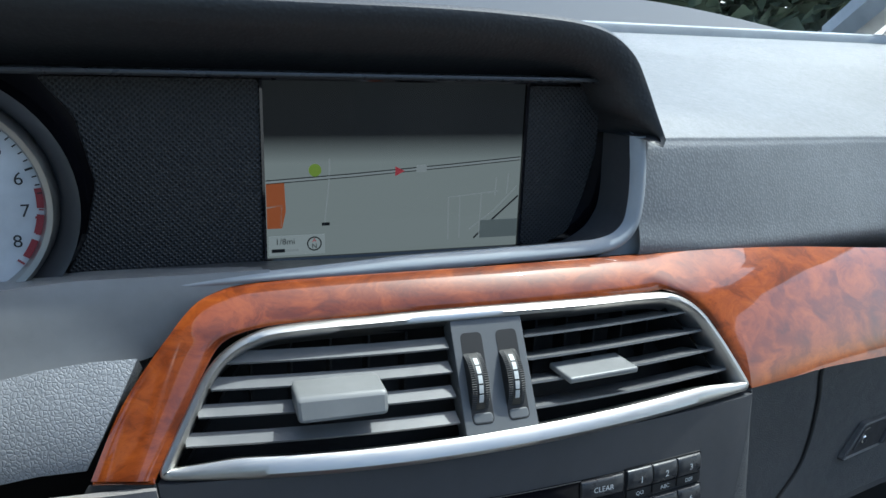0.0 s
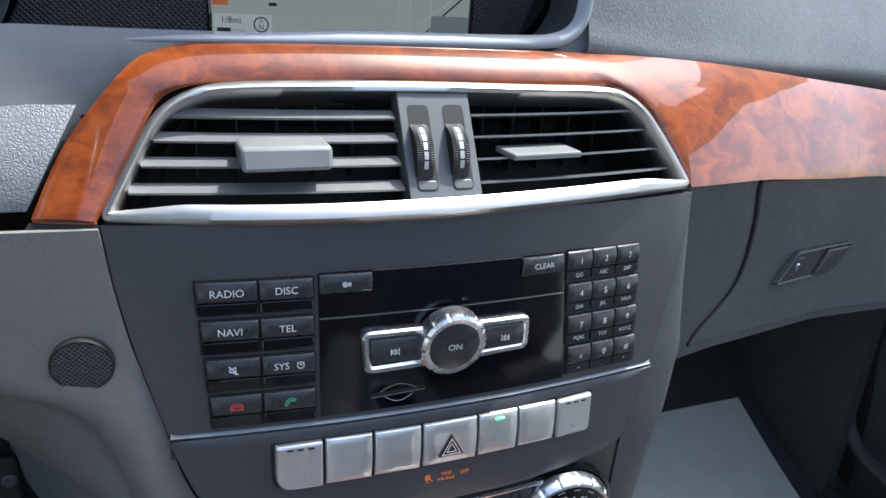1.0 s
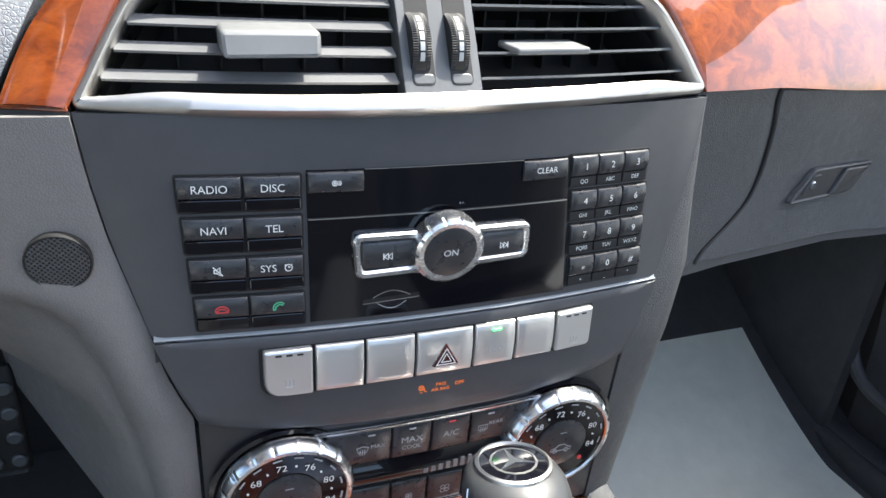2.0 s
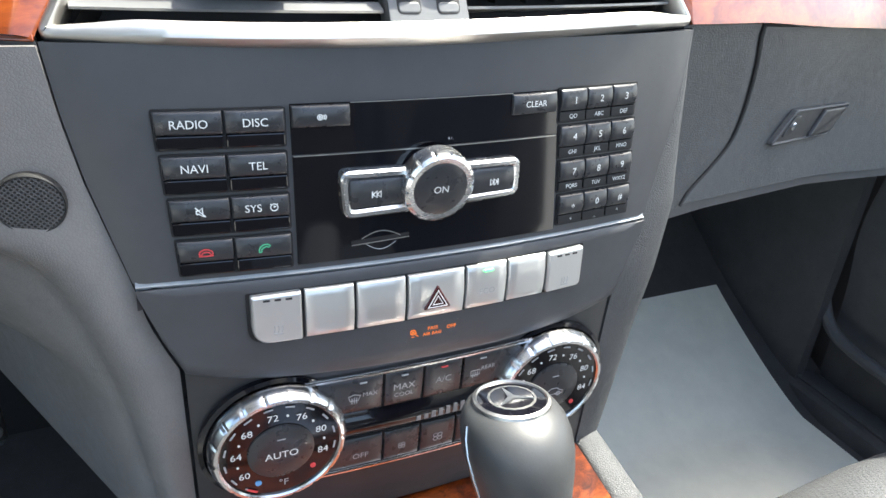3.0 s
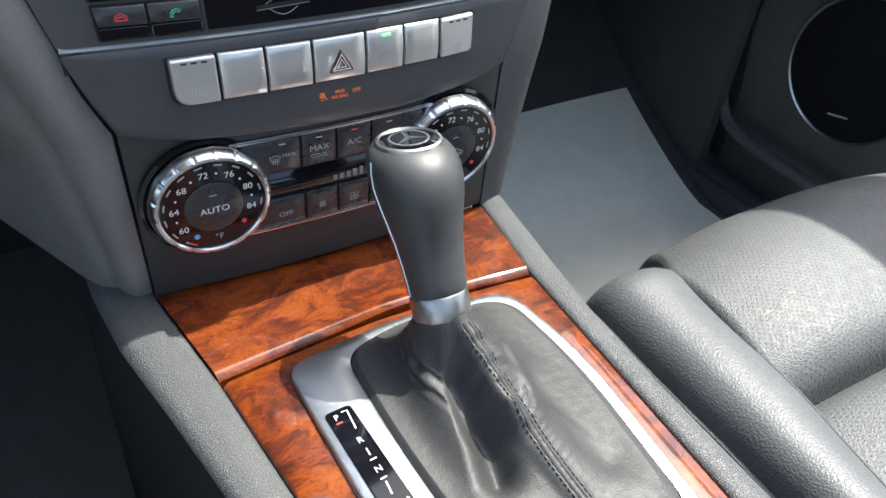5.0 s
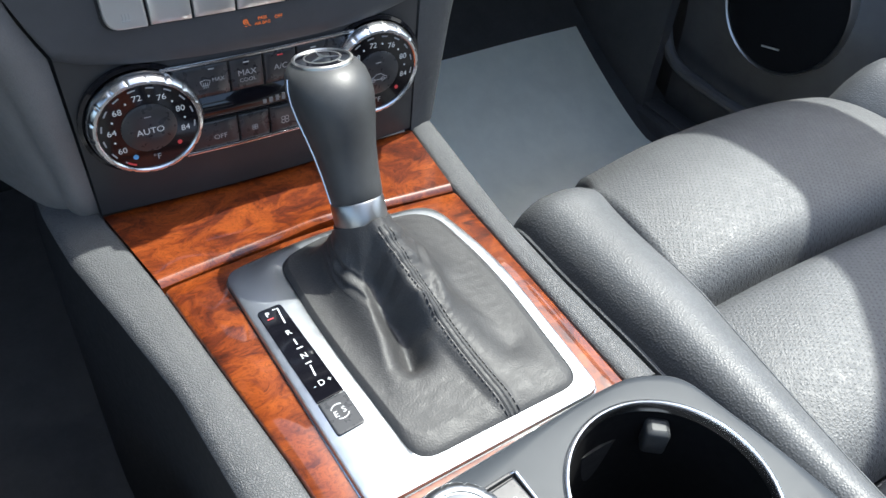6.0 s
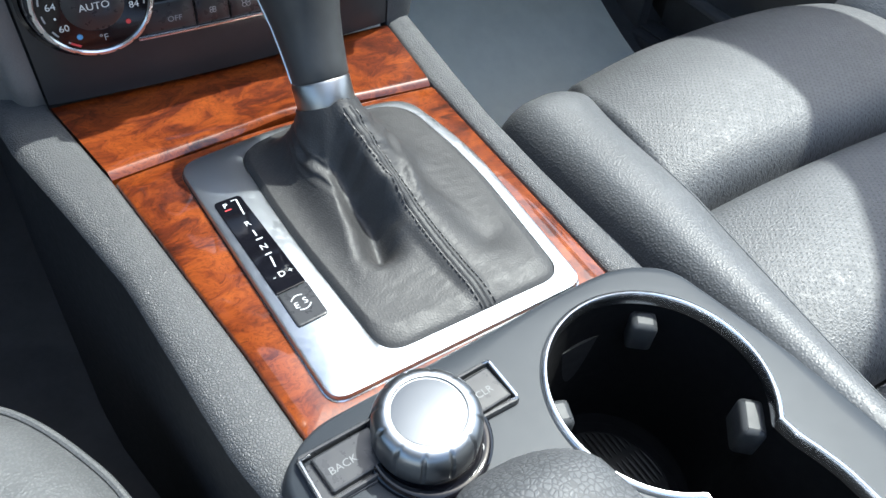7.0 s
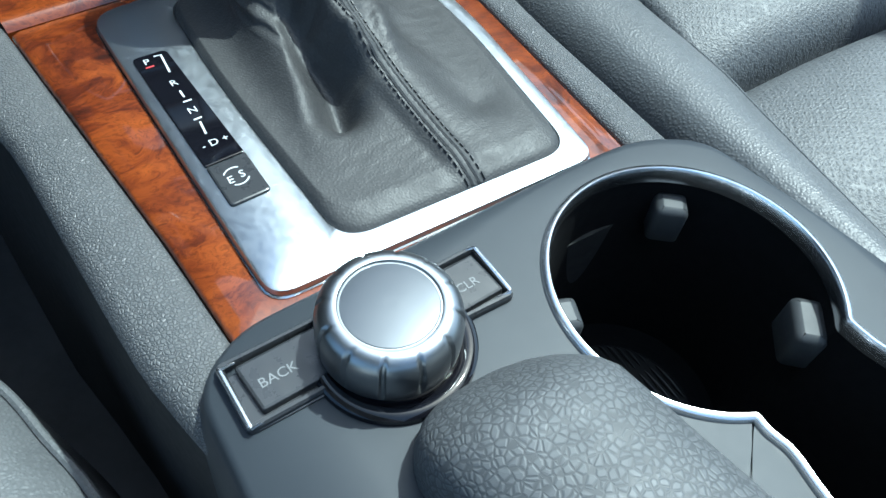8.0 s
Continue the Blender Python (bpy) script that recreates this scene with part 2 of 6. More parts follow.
# ---------------------------------------------------------------- mesh tools
def finish(ob, bm, mat, smooth=True, sharp=35.0):
    bmesh.ops.recalc_face_normals(bm, faces=bm.faces)
    for f in bm.faces:
        f.smooth = smooth and len(f.verts) <= 4
    caps = [f for f in bm.faces if len(f.verts) > 4]
    if caps:
        bmesh.ops.triangulate(bm, faces=caps, quad_method="BEAUTY", ngon_method="BEAUTY")
    for e in bm.edges:
        if len(e.link_faces) == 2 and e.calc_face_angle(0) > radians(sharp):
            e.smooth = False
    bm.to_mesh(ob.data)
    bm.free()
    ob.data.materials.append(mat)
    return ob


def part(name, bm, mat, parent=None, label="", smooth=True, sharp=35.0):
    ob = new(name, bpy.data.meshes.new(name))
    finish(ob, bm, mat, smooth, sharp)
    if parent is not None:
        ob.parent = parent
    if label:
        tagged(ob, label)
    return ob


def thing(name, label, category, group="", kind="", at=(0, 0, 0)):
    e = new(name)
    e.empty_display_size = 0.02
    return tagged(e, label, category, group, kind)


def area(poly):
    return 0.5 * sum(a[0] * b[1] - b[0] * a[1] for a, b in zip(poly, poly[1:] + poly[:1]))


def ccw(poly):
    return list(poly) if area(poly) > 0 else list(poly)[::-1]


def rounded(corners, r, n=5):
    """A polygon with its corners rounded; r is one radius or one for each corner."""
    corners = list(corners)
    rs = r if isinstance(r, (list, tuple)) else [r] * len(corners)
    if area(corners) < 0:
        corners, rs = corners[::-1], list(rs)[::-1]
    out = []
    for i, c in enumerate(corners):
        p, a, b = Vector(c), Vector(corners[i - 1]), Vector(corners[(i + 1) % len(corners)])
        u, v = (a - p), (b - p)
        k = min(rs[i], u.length * 0.49, v.length * 0.49)
        if k < 1e-6:
            out.append((p.x, p.y))
            continue
        s, e = p + u.normalized() * k, p + v.normalized() * k
        for j in range(n + 1):
            t = j / n
            q = s * (1 - t) ** 2 + p * 2 * t * (1 - t) + e * t ** 2
            out.append((q.x, q.y))
    return out


def dense(poly, step):
    out = []
    for a, b in zip(poly, poly[1:] + poly[:1]):
        k = max(1, int(math.hypot(b[0] - a[0], b[1] - a[1]) / step))
        out += [(a[0] + (b[0] - a[0]) * j / k, a[1] + (b[1] - a[1]) * j / k) for j in range(k)]
    return out


def inset(poly, d):
    """The polygon (anticlockwise) moved inwards by d."""
    out, n = [], len(poly)
    for i in range(n):
        a, p, b = Vector(poly[i - 1]), Vector(poly[i]), Vector(poly[(i + 1) % n])
        u, v = (p - a), (b - p)
        u = u.normalized() if u.length > 1e-9 else v.normalized()
        v = v.normalized() if v.length > 1e-9 else u
        n1, n2 = Vector((-u.y, u.x)), Vector((-v.y, v.x))
        m = n1 + n2
        m = m.normalized() if m.length > 1e-6 else n1
        k = min(1.6, 1.0 / max(0.3, m.dot(n1)))
        out.append((p.x + m.x * d * k, p.y + m.y * d * k))
    return out


def rings(bm, loops, closed=False, cap0=False, cap1=False, wrap=True):
    """Joins loops of points by quads. closed: last loop back to the first."""
    vs = [[bm.verts.new(p) for p in loop] for loop in loops]
    pairs = list(zip(vs, vs[1:])) + ([(vs[-1], vs[0])] if closed else [])
    for a, b in pairs:
        n = len(a)
        for i in range(n if wrap else n - 1):
            j = (i + 1) % n
            try:
                bm.faces.new((a[i], a[j], b[j], b[i]))
            except ValueError:
                pass
    if cap0:
        bm.faces.new(vs[0][::-1])
    if cap1:
        bm.faces.new(vs[-1])
    return vs


def flat(M, cu, cv):
    """The plane that touches the surface M at (cu, cv)."""
    e = .002
    o, n = M(cu, cv, 0), M(cu, cv, 1) - M(cu, cv, 0)
    du, dv = (M(cu + e, cv, 0) - M(cu - e, cv, 0)) / (2 * e), (M(cu, cv + e, 0) - M(cu, cv - e, 0)) / (2 * e)
    return lambda u, v, w: o + du * (u - cu) + dv * (v - cv) + n * w


def slab(poly, w0, w1, bevel, M, bm=None, step=0.012):
    """A plate with a rounded rim on the surface M(u, v, w), from w0 below to w1 above it."""
    bm = bm or bmesh.new()
    poly = dense(ccw(poly), step)
    us, vs = [p[0] for p in poly], [p[1] for p in poly]
    if max(us) - min(us) < .06 and max(vs) - min(vs) < .06:
        M = flat(M, (max(us) + min(us)) / 2, (max(vs) + min(vs)) / 2)
    b = bevel
    prof = [(0, w0), (0, max(w0 + (w1 - w0) * .5, w1 - b * 1.4)), (0, w1 - b), (b * 0.3, w1 - b * 0.3), (b, w1)] if b > 0 else [(0, w0), (0, w1)]
    loops = [[M(u, v, w) for u, v in inset(poly, d)] for d, w in prof]
    rings(bm, loops, cap0=True, cap1=True)
    return bm


def crown(x0, x1, z0, z1, w1, h, M, s0=0.0, edge=.0007):
    """A key with a cylindrical crown from its foot to its head and rounded borders."""
    def f(u, v):
        p, q = min(1, max(0, u)), min(1, max(0, v))
        e = min(min(p, 1 - p) * (x1 - x0), min(q, 1 - q) * (z1 - z0))
        w = w1 + h * (1 - (2 * q - 1) ** 2) - edge * (1 - min(1, e / edge)) ** 2
        w = w if u == p and v == q else w1 - .004
        return M(x0 + s0 * (1 - q) + (x1 - x0 - s0 * (1 - q)) * p, z0 + (z1 - z0) * q, w)
    a, b = edge / (x1 - x0), edge / (z1 - z0)
    return sheet(f, [-.001, 0, a * .3, a, .25, .5, .75, 1 - a, 1 - a * .3, 1, 1.001], [-.001, 0, b * .3, b] + [.15 + .1 * k for k in range(8)] + [1 - b, 1 - b * .3, 1, 1.001])


def rim(poly, prof, M, bm=None, step=0.01):
    """A frame along the polygon: prof gives (inwards, height) of its closed section."""
    bm = bm or bmesh.new()
    poly = dense(ccw(poly), step)
    rings(bm, [[M(u, v, w) for u, v in inset(poly, d)] for d, w in prof], closed=True)
    return bm


def sheet(f, us, vs, thick=0.0, bm=None):
    """A surface f(u, v), given thickness along its normals where asked."""
    bm = bm or bmesh.new()
    g = [[Vector(f(u, v)) for v in vs] for u in us]
    top = [[bm.verts.new(p) for p in row] for row in g]
    nu, nv = len(us), len(vs)
    for i in range(nu - 1):
        for j in range(nv - 1):
            bm.faces.new((top[i][j], top[i + 1][j], top[i + 1][j + 1], top[i][j + 1]))
    if thick:
        low = []
        for i in range(nu):
            row = []
            for j in range(nv):
                a = g[min(i + 1, nu - 1)][j] - g[max(i - 1, 0)][j]
                b = g[i][min(j + 1, nv - 1)] - g[i][max(j - 1, 0)]
                row.append(bm.verts.new(g[i][j] - a.cross(b).normalized() * thick))
            low.append(row)
        for i in range(nu - 1):
            for j in range(nv - 1):
                bm.faces.new((low[i][j], low[i][j + 1], low[i + 1][j + 1], low[i + 1][j]))
        for i in range(nu - 1):
            bm.faces.new((top[i][0], low[i][0], low[i + 1][0], top[i + 1][0]))
            bm.faces.new((top[i][-1], top[i + 1][-1], low[i + 1][-1], low[i][-1]))
        for j in range(nv - 1):
            bm.faces.new((top[0][j], top[0][j + 1], low[0][j + 1], low[0][j]))
            bm.faces.new((top[-1][j], low[-1][j], low[-1][j + 1], top[-1][j + 1]))
    return bm


def steps(a, b, n, edge=0.0):
    """n even steps from a to b, with one more close to either end."""
    out = [a + (b - a) * i / n for i in range(n + 1)]
    if edge:
        s = math.copysign(edge, b - a)
        out = [out[0], out[0] + s, *out[1:-1], out[-1] - s, out[-1]]
    return out


def curve(x, table):
    return float(np.interp(x, [p[0] for p in table], [p[1] for p in table]))


def spline(x, table):
    """Smooth interpolation through (position, value) pairs."""
    p = [q[0] for q in table]
    i = min(max(int(np.searchsorted(p, x)) - 1, 0), len(p) - 2)
    def slope(k):
        a, b = table[max(k - 1, 0)], table[min(k + 1, len(p) - 1)]
        return (b[1] - a[1]) / (b[0] - a[0])
    h = p[i + 1] - p[i]
    t = min(1.0, max(0.0, (x - p[i]) / h))
    y0, y1 = table[i][1], table[i + 1][1]
    return (y0 * (2 * t ** 3 - 3 * t * t + 1) + slope(i) * h * (t ** 3 - 2 * t * t + t)
            + y1 * (3 * t * t - 2 * t ** 3) + slope(i + 1) * h * (t ** 3 - t * t))


def off_line(x, y, line):
    """Signed distance from a line of (x, y) points, positive to its left, and how far along it."""
    best = None
    total = 0.0
    for (ax, ay), (bx, by) in zip(line, line[1:]):
        ex, ey = bx - ax, by - ay
        l = math.hypot(ex, ey)
        k = min(1, max(0, ((x - ax) * ex + (y - ay) * ey) / (l * l)))
        d = math.hypot(x - ax - ex * k, y - ay - ey * k)
        if best is None or d < best[0]:
            best = (d, 1 if ex * (y - ay) - ey * (x - ax) > 0 else -1, total + l * k)
        total += l
    return best[0] * best[1], best[2] / total


def lathe(prof, n, place, bm=None, cap0=False, cap1=True, ripple=None):
    """Turns the (radius, height) profile round the local z axis of place."""
    bm = bm or bmesh.new()
    loops = []
    for k, (r, h) in enumerate(prof):
        loop = []
        for i in range(n):
            a = 2 * math.pi * i / n
            q = r * (ripple(a, k) if ripple else 1.0)
            loop.append(place @ Vector((q * math.cos(a), q * math.sin(a), h)))
        loops.append(loop)
    rings(bm, loops, cap0=cap0, cap1=cap1)
    return bm


def box(x0, x1, y0, y1, z0, z1, b=0.0, bm=None, place=None):
    bm = bm or bmesh.new()
    place = place or Matrix()
    M = lambda u, v, w: place @ Vector((u, v, w))
    poly = rounded([(x0, y0), (x1, y0), (x1, y1), (x0, y1)], b, 3) if b else [(x0, y0), (x1, y0), (x1, y1), (x0, y1)]
    prof = [(b, z0), (0, z0 + b), (0, z1 - b), (b * 0.3, z1 - b * 0.3), (b, z1)] if b else [(0, z0), (0, z1)]
    poly = ccw(poly)
    rings(bm, [[M(u, v, w) for u, v in inset(poly, d)] for d, w in prof], cap0=True, cap1=True)
    return bm


def tube(points, r, n=8, closed=False, bm=None):
    """A round bar along the points."""
    bm = bm or bmesh.new()
    pts = [Vector(p) for p in points]
    loops, up = [], None
    for i, p in enumerate(pts):
        a = pts[i - 1] if (i or closed) else p
        b = pts[(i + 1) % len(pts)] if (i < len(pts) - 1 or closed) else p
        d = (b - a).normalized()
        if up is None:
            up = d.orthogonal().normalized()
        up = (up - d * up.dot(d)).normalized()
        side = d.cross(up)
        rr = r[i] if isinstance(r, (list, tuple)) else r
        loops.append([p + (up * math.cos(2 * math.pi * k / n) + side * math.sin(2 * math.pi * k / n)) * rr for k in range(n)])
    rings(bm, loops, closed=closed, cap0=not closed, cap1=not closed)
    return bm


def ribbon(pts, width, M, w, closed=False, bm=None, thick=0.00012):
    """A flat printed stroke along (u, v) points."""
    bm = bm or bmesh.new()
    pts = [Vector(p) for p in pts]
    n = len(pts)
    left, right = [], []
    for i, p in enumerate(pts):
        a = pts[i - 1] if (i or closed) else p
        b = pts[(i + 1) % n] if (i < n - 1 or closed) else p
        d = (b - a).normalized()
        s = Vector((-d.y, d.x)) * width / 2
        left.append(p + s)
        right.append(p - s)
    loops = [[M(p.x, p.y, w) for p in left], [M(p.x, p.y, w) for p in right],
             [M(p.x, p.y, w - thick) for p in right], [M(p.x, p.y, w - thick) for p in left]]
    rings(bm, loops, closed=True, wrap=closed)
    return bm


def words(parent, string, size, u, v, w, M, mat, name="lettering", slant=0.0, wide=1.0, label=""):
    """Printed writing centred on (u, v) of the surface M."""
    data = bpy.data.curves.new(name, "FONT")
    data.body, data.size, data.align_x, data.align_y = string, size * 1.38, "CENTER", "CENTER"
    data.extrude, data.resolution_u = 0.0, 3
    ob = bpy.data.objects.new(name, data)
    scene.collection.objects.link(ob)
    me = bpy.data.meshes.new_from_object(ob)
    bpy.data.objects.remove(ob)
    bm = bmesh.new()
    bm.from_mesh(me)
    bpy.data.meshes.remove(me)
    c, s = math.cos(slant), math.sin(slant)
    for p in bm.verts:
        x, y = p.co.x * wide, p.co.y
        p.co = M(u + x * c - y * s, v + x * s + y * c, w)
    return part(name, bm, mat, parent, label, smooth=False)


# surfaces: across and up (or along), and out of the face
BASE = [(.38, -.008), (.437, -.010), (.52, -.013), (.56, -.010), (.63, -.002), (.66, .002)]
VENT = [(.62, -.02), (.656, 0.0), (.708, .033), (.728, .056), (.76, .09)]


def stack_y(x, z):
    return curve(z, BASE) + .0085 * (x / .129) ** 2


def bow(x):
    a = abs(x)
    return .014 * (a / .148) ** 2 if a < .2 else (.02557 + .26 * (a - .2) if a < .35 else .06457 + .12 * (a - .35))


def vent_y(x, z):
    return curve(z, VENT) + bow(x)


def MS(u, v, w):
    return Vector((u, stack_y(u, v) - w, v))


def MV(u, v, w):
    return Vector((u, vent_y(u, v) - w * 0.84, v + w * 0.54))


def MC(u, v, w):
    return Vector((u, v, .400 + w))


def MP(u, v, w):
    return Vector((u, v, .412 + w))


def MD(u, v, w):
    return Vector((u, .097 - w, v))


# ================================================================ cabin shell
def shell():
    tagged(part("floor", box(-.86, .86, -1.6, .75, -.02, .06), CARPET), "black carpeted cabin floor", "floor", kind="structure")
    fire = sheet(lambda u, v: (u, .55 + .10 * v, .06 + .60 * v), steps(-.84, .84, 6), steps(0, 1, 6), .02)
    tagged(part("wall_front", fire, RUBBER), "dark bulkhead at the end of the footwells", "wall", kind="structure")
    tagged(part("wall_back", box(-.86, .86, -1.65, -1.6, .0, .80), DARK), "dark rear cabin wall below the rear window", "wall", kind="structure")
    # unseen side walls, added to keep a sun patch off the footwell mat
    for s, nm in ((-1, "wall_left"), (1, "wall_right")):
        tagged(part(nm, box(min(.815 * s, .845 * s), max(.815 * s, .845 * s), .20, .66, .06, .845), DARK), "unseen dark cabin side at the dashboard end, added to block sun", "wall", kind="structure")
    # unseen roof: a wide opening between two rails, shaped to steer the sunlight
    roof = bmesh.new()
    for x0, x1, y0, y1 in ((-.74, -.28, -1.4, .36), (.745, .83, -1.4, .36), (-.28, .745, -1.4, -1.2), (.685, .745, .06, .34)):
        box(x0, x1, y0, y1, 1.06, 1.09, bm=roof)
    # unseen window frame, added as a dark reflection for the wood band
    box(.775, .83, -.85, .36, .98, 1.0595, bm=roof)
    # corner outline drawn to cast the curved shadow edge on the passenger seat
    corner = [(.757, -.085), (.727, -.143), (.701, -.190), (.648, -.249), (.600, -.295), (.560, -.42), (.550, -1.2), (.745, -1.2)]
    slab(corner, 1.06, 1.09, 0, lambda u, v, w: Vector((u, v, w)), roof, 1.0)
    tagged(part("ceiling", roof, LINING), "unseen grey headlining, its wide opening shaped to place sun and shadow", "ceiling", kind="structure")
    for s, nm in ((-1, "pillar_left"), (1, "pillar_right")):
        b = tube([(.93 * s, .72, .84), (.86 * s, .50, .98), (.80 * s, .35, 1.07)], .030, 8)
        tube([(.80 * s, -.85, .55), (.77 * s, -.90, 1.07)], .04, 8, bm=b)
        tagged(part(nm, b, LINING), "grey roof pillars beside the window", "pillar", kind="structure")
    # unseen ground, kept pale to bounce fill light in through the windows
    lot = sheet(lambda u, v: (u, v, -.38), [-400, -30, -6, -2, 0, 2, 6, 30, 400], [-400, -30, -6, -2, 0, 2, 6, 30, 400])
    tagged(part("ground", lot, plastic("pale_fill_ground", (.36, .355, .34), .9, 40., .4)), "unseen pale ground outside, added to bounce fill light", "ground", kind="structure")
    hedge = bmesh.new()
    rnd = random.Random(5)
    for k in range(7000):
        c = Vector((rnd.uniform(-14, 18), 15 + rnd.uniform(-1, 1), rnd.uniform(-.38, 4.2) + .6 * math.sin(k)))
        q = [c + Vector((rnd.uniform(-.5, .5), rnd.uniform(-.5, .5), rnd.uniform(-.4, .4))) for _ in range(4)]
        hedge.faces.new([hedge.verts.new(x) for x in q])
    tagged(part("hedge", hedge, plastic("dark_foliage", (.05, .07, .04), .8, 20., .2), smooth=False), "dark hedge far beyond the windscreen", "hedge", kind="stuff")


def door(side, name):
    d = thing(name, "dark car door with a round speaker grille" if side > 0 else "dark closed car door beside the driver", "car door")
    X = .742 * side
    def f(u, v):
        bulge = .018 * math.exp(-((v - .30) / .07) ** 2) + .009 * math.exp(-((u - .09) / .13) ** 4 - ((v - .30) / .13) ** 4)
        return (X - side * (bulge + .012 * math.sin(v * 5)), u, .06 + v)
    part("door_panel", sheet(f, steps(-.60, .25, 30), steps(0, .47, 24), -.03 * side), DOOR, d)
    if side > 0:
        place = Matrix.Translation((.699, .0880, .3600)) @ Euler((0, radians(-90), 0)).to_matrix().to_4x4()
        part("speaker_ring", lathe([(.0875, -.02), (.0875, .004), (.0862, .006), (.0846, .004), (.0846, -.02)], 64, place, cap1=False), SATIN, d, "thin silver ring")
        part("speaker_grille", lathe([(.0847, -.01), (.0847, .0008), (.082, .0012), (.060, .0022), (.040, .0030), (.020, .0035), (.004, .0036)], 64, place), CONE, d, "black speaker grille")
        part("speaker_badge", box(-.013, .013, -.0010, .0010, .003, .0046, place=place @ pose(-.056, -.004, 0, 0, 0, 102)), SILVER, d, "small bright maker's plate")
        curl = smooth_path([(.715, .262, .54), (.718, .272, .44), (.716, .283, .34), (.714, .277, .275), (.708, .240, .215), (.706, .17, .200), (.706, .05, .198)], 5)
        part("pocket_edge", tube(curl, .0085, 10), DOOR, d, "raised edge of the door pocket")
    return d


def sills():
    b = box(.672, .735, -.6, .36, .06, .128, .010)
    tagged(part("door_sill", b, DARK), "black plastic door sill strip", "sill", kind="structure")
    b = box(.690, .698, -.2, .30, .1285, .1315, .001)
    tagged(part("sill_strip", b, DARK), "narrow grey strip along the door sill", "seal", kind="structure")
    kick = sheet(lambda u, v: (.705 - .015 * math.sin(u * 3), .25 + .36 * u, .06 + .46 * v), steps(0, 1, 8), steps(0, 1, 8), .02)
    tagged(part("kick_panel", kick, DARK), "black side trim of the passenger footwell", "panel", kind="structure")


# ================================================================ dashboard
def dash():
    # passenger side pad: front face, rounded crease, top to the windscreen
    def f(u, v):
        x = u
        zw, yw = .7235 - .018 * max(0, (x - .1) / .3) - .0035 * min(1, max(0, (x - .1) / .06)), vent_y(min(x, .9), .7235)
        zc, yc = .787 - .045 * max(0, x - .12), yw + .014 + .02 * min(1, max(0, x - .1) * 2)
        pts = [(-.0, yw + .03, zw - .02), (0, yw + .002, zw + .0005), (.3, yw + .004, zw + .02), (.7, yc - .004, zc - .012), (.85, yc, zc - .003), (1, yc + .008, zc + .002),
               (1.4, yc + .06, zc + .017), (2, .36, .835), (2.6, .56, .848)]
        t = v * (len(pts) - 1)
        return (x, spline(t, [(i, q[1]) for i, q in enumerate(pts)]), spline(t, [(i, q[2]) for i, q in enumerate(pts)]))
    tagged(part("dashboard_pad", sheet(f, [.098] + steps(.105, .86, 26), steps(0, 1, 40)), DASH, sharp=60), "light grey grained dashboard pad, sunlit on top", "dashboard", kind="structure")
    def g(u, v):
        return (u, .12 + .44 * v, .842 + .006 * math.sin(v * 3))
    tagged(part("dashboard_top", sheet(g, steps(-.86, .11, 12), steps(.05, 1, 8), .004), DASH), "grey dashboard top in front of the instrument hood", "dashboard", kind="structure")
    # windscreen base, glass, and what lies beyond
    tagged(part("windscreen_seal", box(-.86, .86, .555, .588, .830, .860, .006), TRIM), "grey strip at the foot of the windscreen", "seal", kind="structure")
    cowl = sheet(lambda u, v: (u, .57 + .21 * v, .842 - .02 * v), steps(-.9, .9, 4), steps(0, 1, 3), .01)
    tagged(part("wiper_cowl", cowl, RUBBER), "black wiper cowl beyond the windscreen", "cowl", kind="structure")
    bonnet = sheet(lambda u, v: (u, .78 + 1.0 * v, .84 + .05 * math.sin(v * 2.2) - .25 * max(0, v - .7)), steps(-.9, .9, 8), steps(0, 1, 10), .01)
    tagged(part("bonnet", bonnet, material("dark_car_paint", (.03, .032, .035), .55)), "dark painted bonnet beyond the windscreen", "bonnet", kind="structure")
    pane = sheet(lambda u, v: (u * (1 - .08 * v), .575 - .22 * v, .86 + .21 * v), steps(-.84, .84, 8), steps(0, 1, 6))
    p = tagged(part("windscreen", pane, GLASS), "clear raked windscreen", "windscreen", kind="structure")
    p.visible_shadow = False
    # panels that close the dashboard behind and below
    def under(u, v):
        y0 = .017 + .245 * (min(u, .35) - .147) + .1 * max(0, u - .35)
        top = .662 - .018 * max(0, (u - .147) / .25)
        foot = .545 - .075 * max(0, u - .19)
        return (u, y0 + .007 * math.sin(v * 2.6), top + (foot - top) * v)
    body = thing("glovebox", "dark grey glovebox with a small latch, closed", "glovebox")
    us = steps(0, 1, 24, .006)
    def seam(v):
        return spline(v, [(0, .2225), (.08, .2235), (.22, .2300), (.40, .2340), (.55, .2335), (.68, .2280), (.80, .2130), (.92, .1930), (1, .1850)])
    def lid(u, v):
        x = seam(v) + (.80 - seam(v)) * u
        p = under(x, v)
        return (p[0], p[1] + (.0035 if u < .001 else .001 if u < .008 else 0), p[2])
    part("lid", sheet(lid, us, steps(.03, .985, 14, .01), -.012), GLOVE, body)
    latch = Matrix.Translation((.300, .0590, .5835)) @ Euler((0, 0, radians(13.8))).to_matrix().to_4x4()
    L = lambda u, v, w: latch @ Vector((u, -w, v))
    part("latch_recess", slab(rounded([(-.0277, -.0118), (.050, -.0150), (.0700, .0045), (-.0060, .0085)], .002), -.004, .0006, .0004, L), DARKKEY, body)
    part("latch_handle", slab(rounded([(.020, -.0128), (.0485, -.0138), (.0665, .0035), (.034, .0052)], .0016), -.002, .0032, .0014, L), DARKKEY, body)
